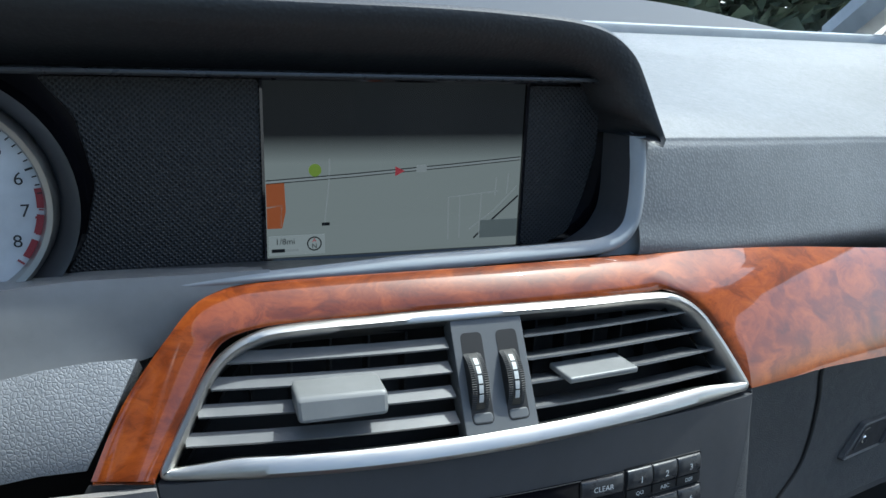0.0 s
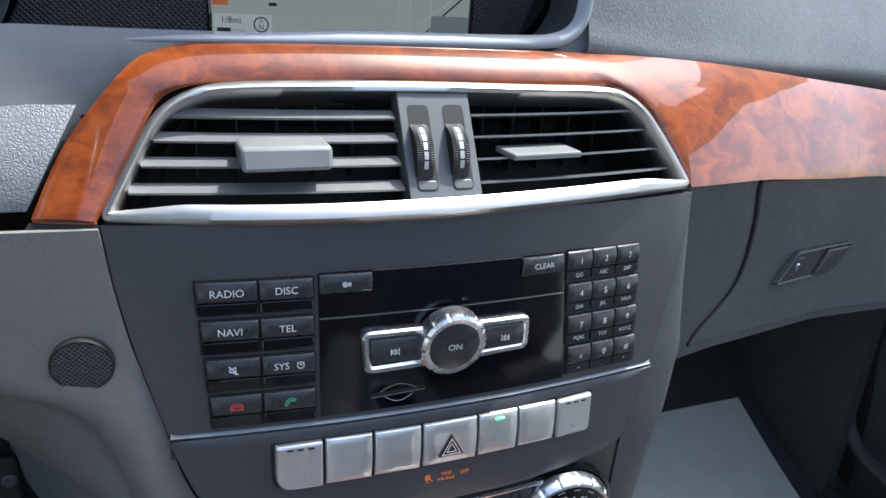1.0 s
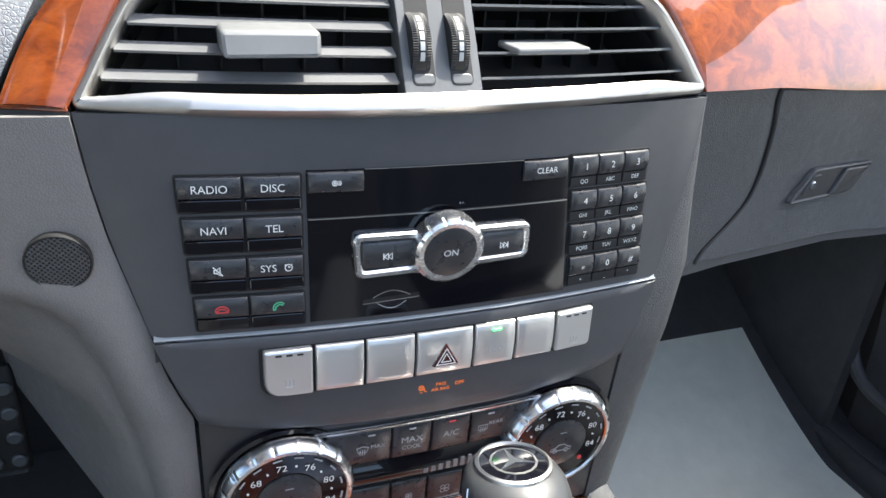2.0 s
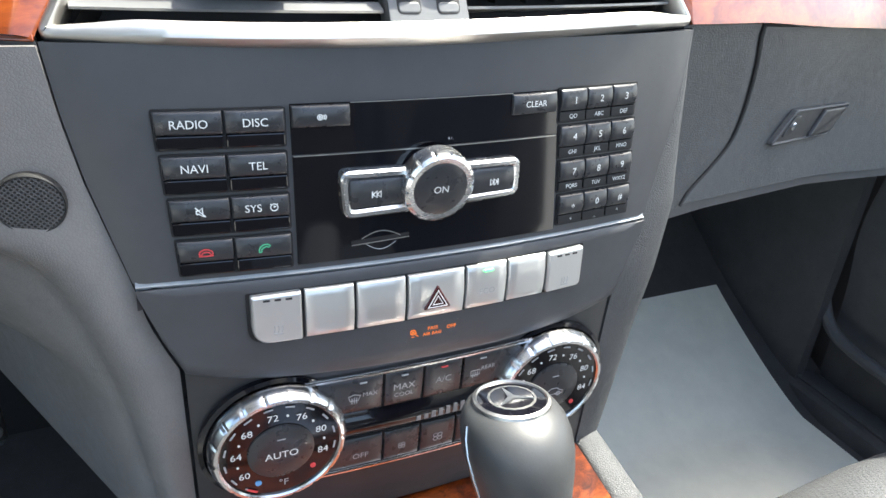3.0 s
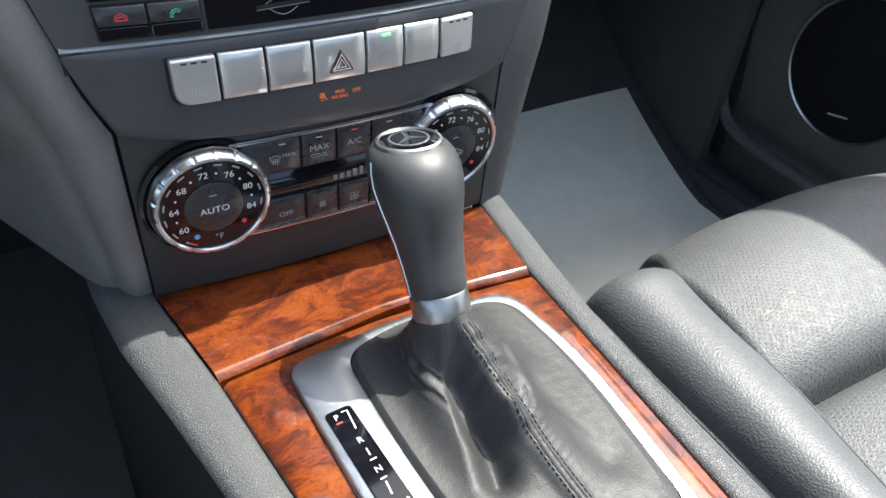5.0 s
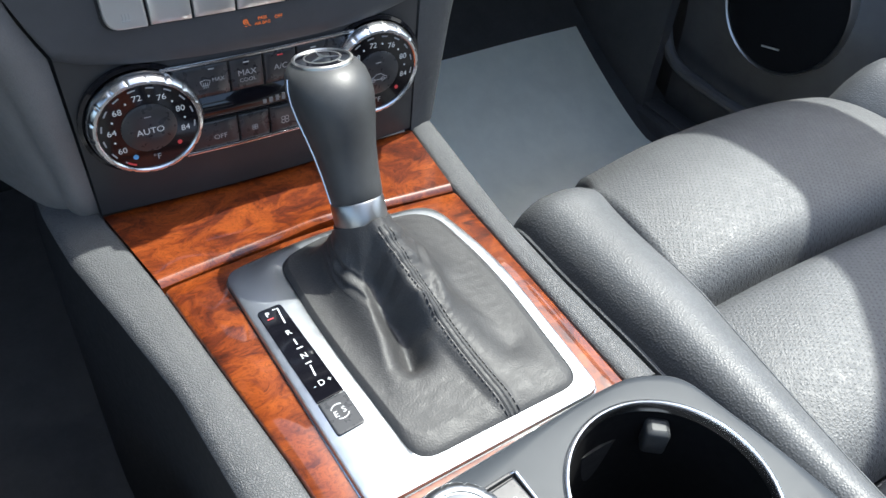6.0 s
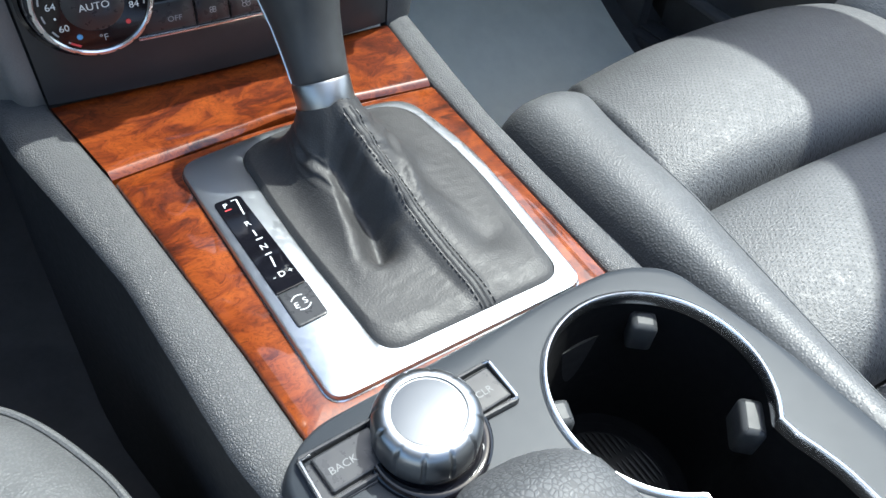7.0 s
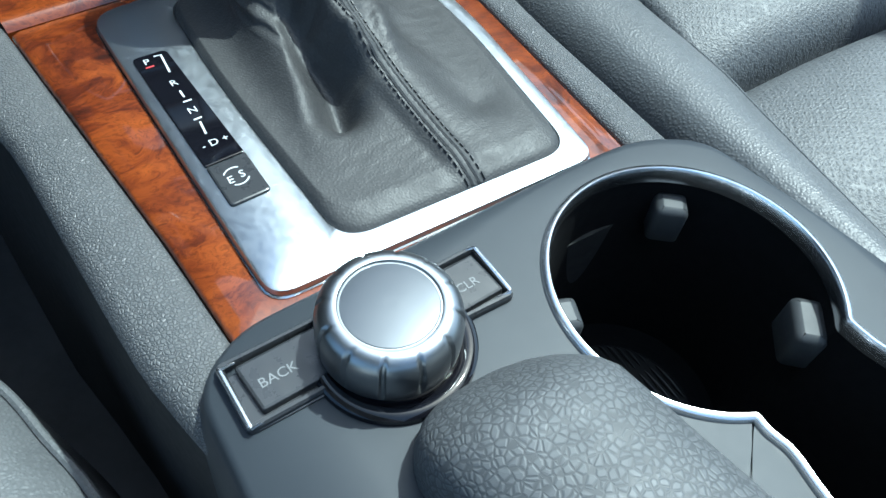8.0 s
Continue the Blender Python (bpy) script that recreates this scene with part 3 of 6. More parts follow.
    part("latch_frame", rim(rounded([(-.0277, -.0118), (.050, -.0150), (.0700, .0045), (-.0060, .0085)], .002), [(-.0010, -.002), (-.0010, .0014), (0, .0020), (.0008, .0010), (.0008, -.002)], L), GLOVE, body)
    part("lock_plate", slab(rounded([(-.0165, -.0085), (-.0050, -.0085), (.0045, .0045), (-.0050, .0050)], .003), -.002, .0016, .0006, L), DARKKEY, body)
    part("lock_cylinder", lathe([(.0030, -.002), (.0030, .0022), (.0022, .0028)], 16, latch @ pose(-.0055, 0, -.0020, 90, 0, 0)), CHROME, body, "small chrome lock")
    # lower dash beside the stack
    def beside(u, v):
        p = under(.146 + (seam(v) - .0016 - .146) * u, v)
        return (p[0], p[1] + (.0035 if u > .999 else .001 if u > .96 else 0), p[2])
    groove = tube([Vector(under(seam(v) - .0008, v)) + Vector((0, .0006, 0)) for v in steps(.01, .99, 40)], .0011, 6)
    part("lid_gap", groove, VOID, body, "dark gap round the lid")
    low = sheet(beside, steps(0, 1, 8, .02), steps(0, 1, 14), -.014)
    tagged(part("dashboard_lower", low, GLOVE), "dark grey lower dashboard between console and glovebox", "dashboard", kind="structure")
    bott = sheet(lambda u, v: (u, under(u, 1.0)[1] + .002 + .35 * v, under(u, 1.0)[2] + .002 + .02 * v), steps(.15, .80, 10), steps(0, 1, 4), .008)
    tagged(part("dashboard_underside", bott, DARK), "dark underside of the dashboard over the footwell", "dashboard", kind="structure")


def dash_left():
    # panel added to keep sun out of the driver's footwell
    def f(u, v):
        pts = [(.090, .665), (.082, .62), (.090, .57), (.12, .545), (.30, .535), (.58, .54)]
        t = v * (len(pts) - 1)
        i = min(int(t), len(pts) - 2)
        k = t - i
        return (-.86 + .685 * u, pts[i][0] * (1 - k) + pts[i + 1][0] * k, pts[i][1] * (1 - k) + pts[i + 1][1] * k)
    tagged(part("dashboard_lower_left", sheet(f, steps(0, 1, 10), steps(0, 1, 20)), DARK), "dark lower dashboard, added to shade the driver's footwell", "dashboard", kind="structure")


def hood():
    h = thing("instrument_hood", "black grained hood over instruments and display", "instrument hood")
    lip = [(.1090, .7870, .061), (.1040, .8020, .066), (.0985, .8160, .069), (.0910, .8285, .070), (.0795, .8375, .071), (.0640, .8425, .071), (.0400, .8452, .071), (-.0105, .8472, .071), (-.0876, .8470, .070), (-.20, .8465, .068), (-.35, .846, .066), (-.6, .835, .066)]
    lip = smooth_path(lip, 4)
    inner = [(.0975 if i == 0 else x - .012 * min(1, i / 6), z - .012 * min(1, i / 8), y + .004) for i, (x, z, y) in enumerate(lip)]
    deep = [(min(x, .094) - .006, min(z, .8165), .098) for x, z, y in inner]
    loops = [[(x, .30, z - .004) for x, z, y in lip], [(x, y + .02, z + .003) for x, z, y in lip], [(x, y + .004, z + .002) for x, z, y in lip], [(x, y, z) for x, z, y in lip],
             [(x - .002, y - .001, z - .004) for x, z, y in lip], [(x, y, z) for x, z, y in inner], [(x, y, z) for x, z, y in deep]]
    bm = bmesh.new()
    skin = leather("black_hood_skin", (.017, .018, .020), 480., .5, .3)
    rings(bm, loops[:4], wrap=False)
    part("hood_shell", bm, skin, h, sharp=70)
    bm = bmesh.new()
    rings(bm, loops[3:], wrap=False)
    part("hood_lip", bm, skin, h, sharp=70)
    part("inner_ledge", box(-.205, .086, .082, .098, .8140, .8168, .0010), KEY, h, "narrow ledge above the display")


def smooth_path(pts, n):
    out = []
    p = [Vector(q) for q in pts]
    for i in range(len(p) - 1):
        a, b, c, d = p[max(i - 1, 0)], p[i], p[i + 1], p[min(i + 2, len(p) - 1)]
        for k in range(n):
            t = k / n
            out.append(tuple(0.5 * ((2 * b) + (c - a) * t + (2 * a - 5 * b + 4 * c - d) * t * t + (3 * b - a - 3 * c + d) * t ** 3)))
    return out + [tuple(p[-1])]


def display():
    d = thing("display_unit", "recessed navigation display showing a pale map", "display")
    back = slab([(-.30, .715), (.100, .715), (.105, .80), (.09, .83), (-.30, .83)], -.02, -.003, 0, MD)
    part("backing", back, GLOSS, d)
    left = rounded([(-.1880, .7185), (-.0962, .7215), (-.0958, .8128), (-.190, .8128), (-.1765, .795), (-.1705, .765), (-.1765, .740)], .003)
    part("mesh_panel", slab(left, -.003, .0005, .0008, MD), WEAVE, d, "black perforated mesh panel")
    right = rounded([(.0452, .7225), (.060, .7222), (.0750, .7290), (.0830, .7500), (.0890, .775), (.0900, .8118), (.0445, .8118)], .004)
    part("mesh_panel", slab(right, -.003, .0005, .0008, MD), WEAVE, d, "black perforated mesh panel")
    part("screen_frame", rim([(-.0962, .7222), (.0448, .7215), (.0448, .8135), (-.0962, .8135)], [(0, -.003), (0, .0012), (.0014, .0006), (.0016, -.003)], MD), GLOSS, d)
    scr = part("screen", slab([(-.0946, .7238), (.0432, .7232), (.0428, .8122), (-.0946, .8122)], -.003, -.0006, 0, MD), SCREEN, d, "grey map display, upper half dimmed like refresh flicker")
    w = -.0004
    part("map_area", slab([(-.0944, .7392), (-.0870, .7392), (-.0850, .7480), (-.0855, .7625), (-.0944, .7620)], w - .0002, w, 0, MD), MAPRED, scr)
    road = [(-.0944, .7628), (-.05, .7654), (.0, .7690), (.0425, .7724)]
    part("map_road", ribbon(road, .0021, MD, w), MAPINK, scr)
    part("map_road", ribbon(road, .0011, MD, w + .0002), MAPLINE, scr)
    for q in ([(-.0655, .7405), (-.0630, .763), (-.0628, .774)], [(-.0944, .750), (-.087, .751), (-.0875, .740)], [(.002, .7285), (.0015, .752), (.008, .7525)], [(.0085, .729), (.008, .7525), (.030, .7545)], [(.020, .729), (.0205, .7535)],
              [(.0285, .752), (.0290, .762)], [(.0355, .753), (.0360, .764)], [(.014, .7335), (.028, .7435), (.0415, .757)]):
        part("map_road", ribbon(q, .0007, MD, w), MAPLINE, scr)
    part("map_railway", ribbon([(.017, .7285), (.028, .739), (.0425, .7515)], .0009, MD, w), MAPINK, scr)
    part("map_pointer", slab([(-.0285, .7645), (-.0285, .7695), (-.0235, .7670)], w - .0002, w + .0004, 0, MD), RED, scr, "red arrow marker")
    part("map_symbol", lathe([(.0032, 0), (.0032, .0003)], 20, Matrix.Translation((-.0702, .0972, .7685)) @ pose(0, 0, 0, 90)), MAPGREEN, scr)
    part("map_symbol", slab(rounded([(-.0170, .7660), (-.0115, .7662), (-.0115, .7700), (-.0170, .7698)], .001), w - .0002, w + .0005, 0, MD), MAPLINE, scr)
    part("map_symbol", ribbon([(-.067, .7405), (-.063, .7405)], .0016, MD, w + .0003), MAPINK, scr)
    part("map_caption", slab([(-.0938, .7250), (-.0655, .7250), (-.0655, .7352), (-.0938, .7352)], w - .0002, w + .0003, 0, MD), MAPPALE, scr)
    words(scr, "1/8mi", .0032, -.0858, .7322, w + .0006, MD, MAPINK)
    part("map_scale", ribbon([(-.0925, .7276), (-.0860, .7276)], .0018, MD, w + .0005), MAPINK, scr)
    part("map_scale", ribbon([(-.0860, .7276), (-.0790, .7276)], .0014, MD, w + .0005), MAPLINE, scr)
    part("compass", rim([(-.0710 + .0038 * math.cos(a * .393), .7305 + .0038 * math.sin(a * .393)) for a in range(16)], [(0, w), (0, w + .0006), (.0006, w + .0006), (.0006, w)], MD), MAPINK, scr)
    words(scr, "N", .0026, -.0710, .7291, w + .0006, MD, MAPINK)
    words(scr, "A", .0024, -.0710, .7322, w + .0006, MD, RED)
    part("map_area", slab([(.0205, .7285), (.0428, .7285), (.0428, .7385), (.0205, .7385)], w - .0002, w + .0004, 0, MD), MAPGREY, scr)
    # bright trim along the foot and up the right side
    path = [(-.185, .0590, .7222), (-.145, .0582, .7240), (-.105, .0578, .7249), (-.06, .0576, .7246), (.0, .0580, .7250), (.06, .0600, .7256), (.078, .0603, .7268), (.090, .0607, .7310), (.0985, .0620, .7400), (.1018, .0640, .7550), (.1025, .0665, .7720), (.1022, .0680, .7800), (.1018, .0690, .7880)]
    path = smooth_path(path, 5)
    n = len(path)
    loops = []
    for k, (a, dy, b) in enumerate(((.0012, .004, 0), (.0, .0, 0), (.0012, -.0016, 0), (.0046, -.0012, 0), (.0075, .004, 0), (.0082, .034, 0))):
        loop = []
        for i, (x, y, z) in enumerate(path):
            p, q = Vector(path[max(i - 1, 0)]), Vector(path[min(i + 1, n - 1)])
            t = q - p
            nx, nz = -t.z, t.x
            l = math.hypot(nx, nz)
            s = min(1, max(.02, (x + .185) / .15))
            if dy > .03:
                a = -.0015 + .0085 * min(1, max(0, (x - .07) / .025))
            loop.append((x + nx / l * a * s, y + dy * (s if dy < .03 else 1) + .002 * (1 - s), z + nz / l * a * s))
        loops.append(loop)
    bm = bmesh.new()
    rings(bm, loops[:5], wrap=False)
    part("trim_strip", bm, TRIM, d, "pale grey trim strip round the recess", sharp=60)
    bm = bmesh.new()
    rings(bm, loops[4:], wrap=False)
    part("recess_wall", bm, FASCIA, d)
    corner = rounded([(.076, .7235), (.1045, .7235), (.1045, .775), (.102, .775), (.0995, .745), (.092, .731)], .001)
    part("trim_corner", slab(corner, -.004, .0, .0004, lambda u, v, w: Vector((u, .0655 + .08 * max(0, v - .74) - w, v))), TRIM, d)
    part("recess_corner", box(.0965, .112, .088, .30, .70, .806), FASCIA, d)
    part("recess_corner", box(.1125, .142, .100, .20, .68, .755), FASCIA, d)


def tachometer():
    t = thing("tachometer", "white tachometer dial with red zone and silver ring", "gauge")
    place = Matrix.Translation((-.2362, .094, .758)) @ pose(0, 0, 0, 90)
    part("ring", lathe([(.0505, -.01), (.0505, .004), (.0490, .0065), (.0465, .0055), (.0448, .001), (.0448, -.01)], 72, place, cap1=False), SATIN, t, "silver gauge ring")
    part("face", lathe([(.046, -.004), (.046, -.001)], 64, place), TACHO, t)
    part("hub", lathe([(.026, -.001), (.023, 0.0005)], 40, place), INK, t)
    F = lambda r, a, w=0.0: (-.2362 + r * math.cos(a), .758 + r * math.sin(a))
    MT = lambda u, v, w: Vector((u, .0945 - w, v))
    for i, dg in enumerate("5678"):
        a = radians(38.5 - 22.5 * i)
        words(t, dg, .0060, *F(.0372, a), .0012, MT, INK, slant=0)
    for i in range(25):
        a = radians(80 - 5 * i)
        long = i % 6 == 0
        b = ribbon([F(.0412 if long else .0425, a), F(.0445, a)], .0010 if long else .0006, MT, .001)
        part("tick", b, REDINK if 70 > math.degrees(a) * -1 > -2 else INK, t)
    for i in range(3):
        a0, a1 = radians(8 - 16 * i), radians(-4 - 16 * i)
        part("red_zone", ribbon([F(.0432, a0 + (a1 - a0) * k / 4) for k in range(5)], .0030, MT, .0008), REDINK, t)
    cup = lathe([(.060, .006), (.057, .003), (.053, .000), (.050, -.006)], 56, place, cap1=False)
    part("surround", cup, FASCIA, t)


def upper_trim():
    # wood band that wraps the vents and runs to the right
    band = thing("wood_trim", "glossy burl walnut trim band round the centre vents", "trim")
    outer = smooth_path([(-.1741, .6585, 0), (-.1626, .6817, 0), (-.1488, .7000, 0), (-.1345, .7150, 0), (-.1225, .7213, 0), (-.1020, .7246, 0), (-.0227, .7262, 0), (.0993, .7250, 0), (.2, .7195, 0), (.338, .7050, 0), (.5, .690, 0), (.82, .675, 0)], 6)
    inner = smooth_path([(-.1501, .6577, 0), (-.1370, .6804, 0), (-.1253, .6995, 0), (-.1189, .7055, 0), (-.1066, .7091, 0), (-.0818, .7109, 0), (-.0157, .7122, 0), (.0863, .7102, 0), (.1089, .7088, 0), (.1290, .6960, 0), (.1390, .6800, 0), (.1500, .6590, 0)], 8)
    oL = [(x, z) for x, z, _ in outer]
    iL = [(x, z) for x, z, _ in inner]
    def resample(p, n):
        d = [0]
        for a, b in zip(p, p[1:]):
            d.append(d[-1] + math.hypot(b[0] - a[0], b[1] - a[1]))
        return [(curve(t, list(zip(d, [q[0] for q in p]))), curve(t, list(zip(d, [q[1] for q in p])))) for t in (d[-1] * k / (n - 1) for k in range(n))]
    o1 = [q for q in oL if q[0] <= .15]
    o1.append((.15, curve(.15, oL)))
    N = 90
    A, B = resample(o1, N), resample(iL, N)
    def f(u, v):
        i = int(round(u))
        a, b = A[i], B[i]
        x, z = a[0] + (b[0] - a[0]) * v, a[1] + (b[1] - a[1]) * v
        w = .0028 * (1 - abs(2 * v - 1) ** 3.0) + .0005
        return MV(x, z, w)
    part("band", sheet(f, range(N), [0, .04, .1, .2, .35, .5, .65, .8, .9, .96, 1], -.004), BAND, band, sharp=60)
    lowR = [(.1500, .6590), (.2158, .6567), (.290, .6498), (.375, .6440), (.5, .635), (.82, .622)]
    def g(u, v):
        a, b = curve(u, oL), curve(u, lowR)
        z = a + (b - a) * v
        w = .0028 * (1 - abs(2 * v - 1) ** 3.0) + .0005
        return MV(u, z, w)
    part("band", sheet(g, [.15] + steps(.156, .82, 40), [0, .03, .1, .2, .35, .5, .65, .8, .9, .97, 1], -.004), BAND, band, sharp=60)
    foot = slab(rounded([(-.1738, .6572), (-.1500, .6566), (-.1500, .6590), (-.1732, .6590)], .0006), -.004, .0012, .0006, MV)
    part("foot", foot, BAND, band)
    # black strip in place of the gap's shade, also hides a sunlit panel edge
    seal = slab(rounded([(-.1775, .6535), (-.1490, .6535), (-.1495, .6570), (-.1750, .6574)], .0006), -.022, .0004, .0003, MV)
    part("gap_shade", seal, RUBBER, band, "black strip standing in for the shaded gap under the trim end")
    # left: satin panel above, padded leather panel below
    def p(u, v):
        top = [(-.62, .712), (-.30, .722), (-.205, .7270), (-.179, .7290), (-.14, .7285), (-.09, .7285)]
        low = [(-.62, .67), (-.30, .684), (-.206, .6910), (-.1600, .6920), (-.1480, .6950), (-.1380, .7090), (-.1300, .7160), (-.115, .7210), (-.09, .7240)]
        x = -.62 + (.62 - .0975) * u
        z = curve(x, low) + (curve(x, top) + .0015 - curve(x, low)) * v
        return (x, .058 + .3 * (max(0, z - .7222)) - (1 - v) * .012 * min(1, max(0, (-x - .135) * 12)), z)
    tagged(part("instrument_lower_panel", sheet(p, [k / 40 for k in range(41)], steps(0, 1, 6), .01), LOWER), "satin graphite panel below the instruments", "panel", kind="structure")
    tagged(part("instrument_ledge", sheet(lambda u, v: (u, .0605 + .04 * v, curve(u, [(-.62, .712), (-.30, .722), (-.205, .7270), (-.179, .7290), (-.14, .7285), (-.09, .7285)]) + .001 - .0075 * v), steps(-.62, -.10, 20), steps(0, 1, 2), .003), LOWER), "satin graphite ledge below the instruments", "panel", kind="structure")
    def k(u, v):
        xr = curve(v, [(.6595, -.1765), (.6817, -.1650), (.7010, -.1545)])
        x = xr + (-.42 - xr) * u
        return (x, .026 + (v - .66) * .42 + .05 * (abs(x) - .17) - .004 * (1 - (2 * (v - .68) / .042) ** 2), v - .05 * max(0, u - .1))
    tagged(part("knee_panel", sheet(k, steps(0, 1, 14, .006), steps(.6605, .7005, 8, .002), -.02), KNEE), "padded light grey leather panel beside the wood trim", "panel", kind="structure")
    # near-black sheet takes the place of shade between the trim panels
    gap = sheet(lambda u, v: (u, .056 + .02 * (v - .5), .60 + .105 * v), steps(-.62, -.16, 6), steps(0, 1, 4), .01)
    tagged(part("dash_backing", gap, VOID), "black sheet standing in for the shade behind the driver's trim panels", "panel", kind="structure")


def vents():
    co = [(-.1501, .6577), (-.1370, .6804), (-.1253, .6995), (-.1066, .7092), (-.0818, .7109), (-.0157, .7123), (.0863, .7102), (.1089, .7088), (.1250, .7005), (.1370, .6830), (.1493, .6590), (.0505, .6570), (-.0108, .6560), (-.0638, .6556), (-.1116, .6563)]
    fr = thing("centre_air_vents", "twin black louvred air vents in a satin chrome frame", "air vent")
    poly = rounded(co, [.006, .01, .012, .016, .02, .04, .03, .014, .014, .01, .006, .03, .03, .03, .02], 6)
    poly = dense(ccw(poly), .003)
    bm = bmesh.new()
    loops = []
    for d, w in ((0, -.003), (0, .0012), (.0008, .0026), (.0028, .0030), (.0042, .0016), (.0048, -.014)):
        loop = []
        for (u, v), (a, b) in zip(inset(poly, d), poly):
            low = min(1, max(0, (.1470 - abs(a)) / .035)) if b < .6625 else 0.0
            low = low * low * (3 - 2 * low) * min(1, max(0, (.6625 - b) / .0045))
            vv = v + low * d * .7
            loop.append(MV(u, vv, w + low * (.0022 * (1 - (a / .15) ** 2) if 0 < d else 0)))
        loops.append(loop)
    rings(bm, loops)
    part("frame", bm, SATIN, fr, sharp=50)
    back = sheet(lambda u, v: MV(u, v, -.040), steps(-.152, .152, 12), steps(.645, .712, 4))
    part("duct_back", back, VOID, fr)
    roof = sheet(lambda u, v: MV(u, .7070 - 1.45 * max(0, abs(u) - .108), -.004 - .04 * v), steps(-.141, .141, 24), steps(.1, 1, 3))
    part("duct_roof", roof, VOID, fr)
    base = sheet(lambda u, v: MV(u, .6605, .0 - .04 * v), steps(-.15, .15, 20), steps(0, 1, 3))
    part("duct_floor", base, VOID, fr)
    levels = [.6980, .6886, .6791, .6692]
    for side, xa in ((-1, -.0205), (1, .0185)):
        v = fr
        for z in levels:
            xe = side * curve(z, [(.66, .1440), (.6676, .1385), (.6775, .1330), (.687, .1275), (.6962, .1215), (.71, .113)])
            def f(u, w, z=z, xe=xe, xa=xa):
                x = xa + (xe - xa) * u
                if side < 0:
                    q = Vector((x, vent_y(x, z) + .0012 + .0068 * w, z - .0014 + .0024 * w))
                else:
                    q = Vector((x, vent_y(x, z) + .0030 + .016 * w, z - .0045 * w))
                return q
            part("slat", sheet(f, steps(0, 1, 12), [0, .06, .5, 1], .0011 * side), GRIPSLAT, v)
        for j in range(6):
            x = xa + side * (.015 + .018 * j)
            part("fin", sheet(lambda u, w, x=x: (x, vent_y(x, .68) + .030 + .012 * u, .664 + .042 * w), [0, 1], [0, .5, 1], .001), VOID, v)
        if side < 0:
            tab = [(-.0935, .6882), (-.0545, .6889), (-.0548, .6788), (-.0928, .6776)]
            T = lambda u, q, w: Vector((u, vent_y(u, .6835) + .0035 - w - (q - .684) * -.35, q))
            part("tab", slab(rounded(tab, .0026), -.002, .0150, .0018, T), TAB, v, "grey pull tab")
        else:
            tab = [(.0345, .6832), (.0740, .6832), (.0740, .6800), (.0345, .6800)]
            T = lambda u, q, w: Vector((u + (w - .007) * .12, vent_y(u, .682) + .0055 - w, q - .0012 + (w - .01) * -.02))
            part("tab", slab(rounded(tab, .0012), -.006, .0115, .0010, T), TAB, v, "grey pull tab")
    c = fr
    strip = [(-.0192, .6625), (.0169, .6625), (.0168, .7082), (-.0191, .7082)]
    def F(x0, x1, z0, z1):
        return rounded([(x0, z0), (x1, z0), (x1, z1), (x0, z1)], .0025)
    part("strip", slab(strip, -.010, .0002, .0004, MV), TABMAT, c)
    for x in (-.0100, .0078):
        part("slot", slab(F(x - .0053, x + .0053, .6668, .7024), -.002, .0004, 0, MV), VOID, c)
        part("slot_foot", slab(F(x - .0049, x + .0049, .6672, .6712), -.002, .0008, .0005, MV), TABMAT, c)
        zc = .6834
        ctr = MV(x - .0010, zc, -.0095)
        slope = math.atan2(.54, .84)
        place = Matrix.Translation(ctr) @ Euler((0, radians(90), 0)).to_matrix().to_4x4()
        rp = lambda a, k: 1.0 + (.012 * math.sin(a * 96) if k in (1, 2, 5, 6) else 0)
        w = lathe([(.012, -.0042), (.0160, -.0042), (.0163, -.0022), (.0163, -.0021), (.0163, .0021), (.0163, .0022), (.0160, .0042), (.012, .0042)], 480, place, cap0=True, ripple=rp)
        wheel = part("thumbwheel", w, RUBBER, c, "ribbed black thumbwheel")
        for k in range(5):
            ang = math.pi - slope + .27 * (k - 2)
            bmk = bmesh.new()
            q0, q1 = ang - .110, ang + .110
            loop = lambda r: [ctr + Vector((u, math.cos(t) * r, math.sin(t) * r)) for u, t in ((-.0010, q0), (.0010, q0), (.0010, (q0 + q1) / 2), (.0010, q1), (-.0010, q1), (-.0010, (q0 + q1) / 2))]
            rings(bmk, [loop(.0160), loop(.0166)], cap0=True, cap1=True)
            part("mark", bmk, GREYPALE, wheel)


DARKKEY = plastic("charcoal_latch_plastic", (.030, .030, .032), .45, 2000., .06)
GRIPSLAT = plastic("satin_grey_slat", (.12, .122, .125), .38, 2500., .02)
TABMAT = plastic("grey_soft_plastic", (.085, .088, .091), .42, 2500., .04)
TAB = plastic("pale_grey_soft_plastic", (.17, .173, .172), .40, 2500., .04)


# ================================================================ centre stack
EDGE = [(.405, .1145), (.517, .1150), (.5215, .1180), (.539, .1248), (.5600, .1292), (.6056, .1410), (.6316, .1458), (.657, .1490)]
NOTCH = [(-.1155, .5171), (-.100, .5115), (-.0766, .5075), (-.038, .5050), (0, .5040), (.038, .5040), (.0766, .5065), (.100, .5115), (.1155, .5171)]


def quad(x0, x1, z0, z1, r=.0012, s0=0.0, s1=0.0):
    """A rounded rectangle; s0 and s1 shift its foot to the right at either end."""
    return rounded([(x0 + s0, z0), (x1 + s1, z0), (x1, z1), (x0, z1)], r, 3)


def icon(parent, strokes, u, v, size, w, M, mat, width=.00045):
    bm = bmesh.new()
    for s in strokes:
        ribbon([(u + a * size, v + b * size) for a, b in s], width, M, w, bm=bm)
    return part("symbol", bm, mat, parent)


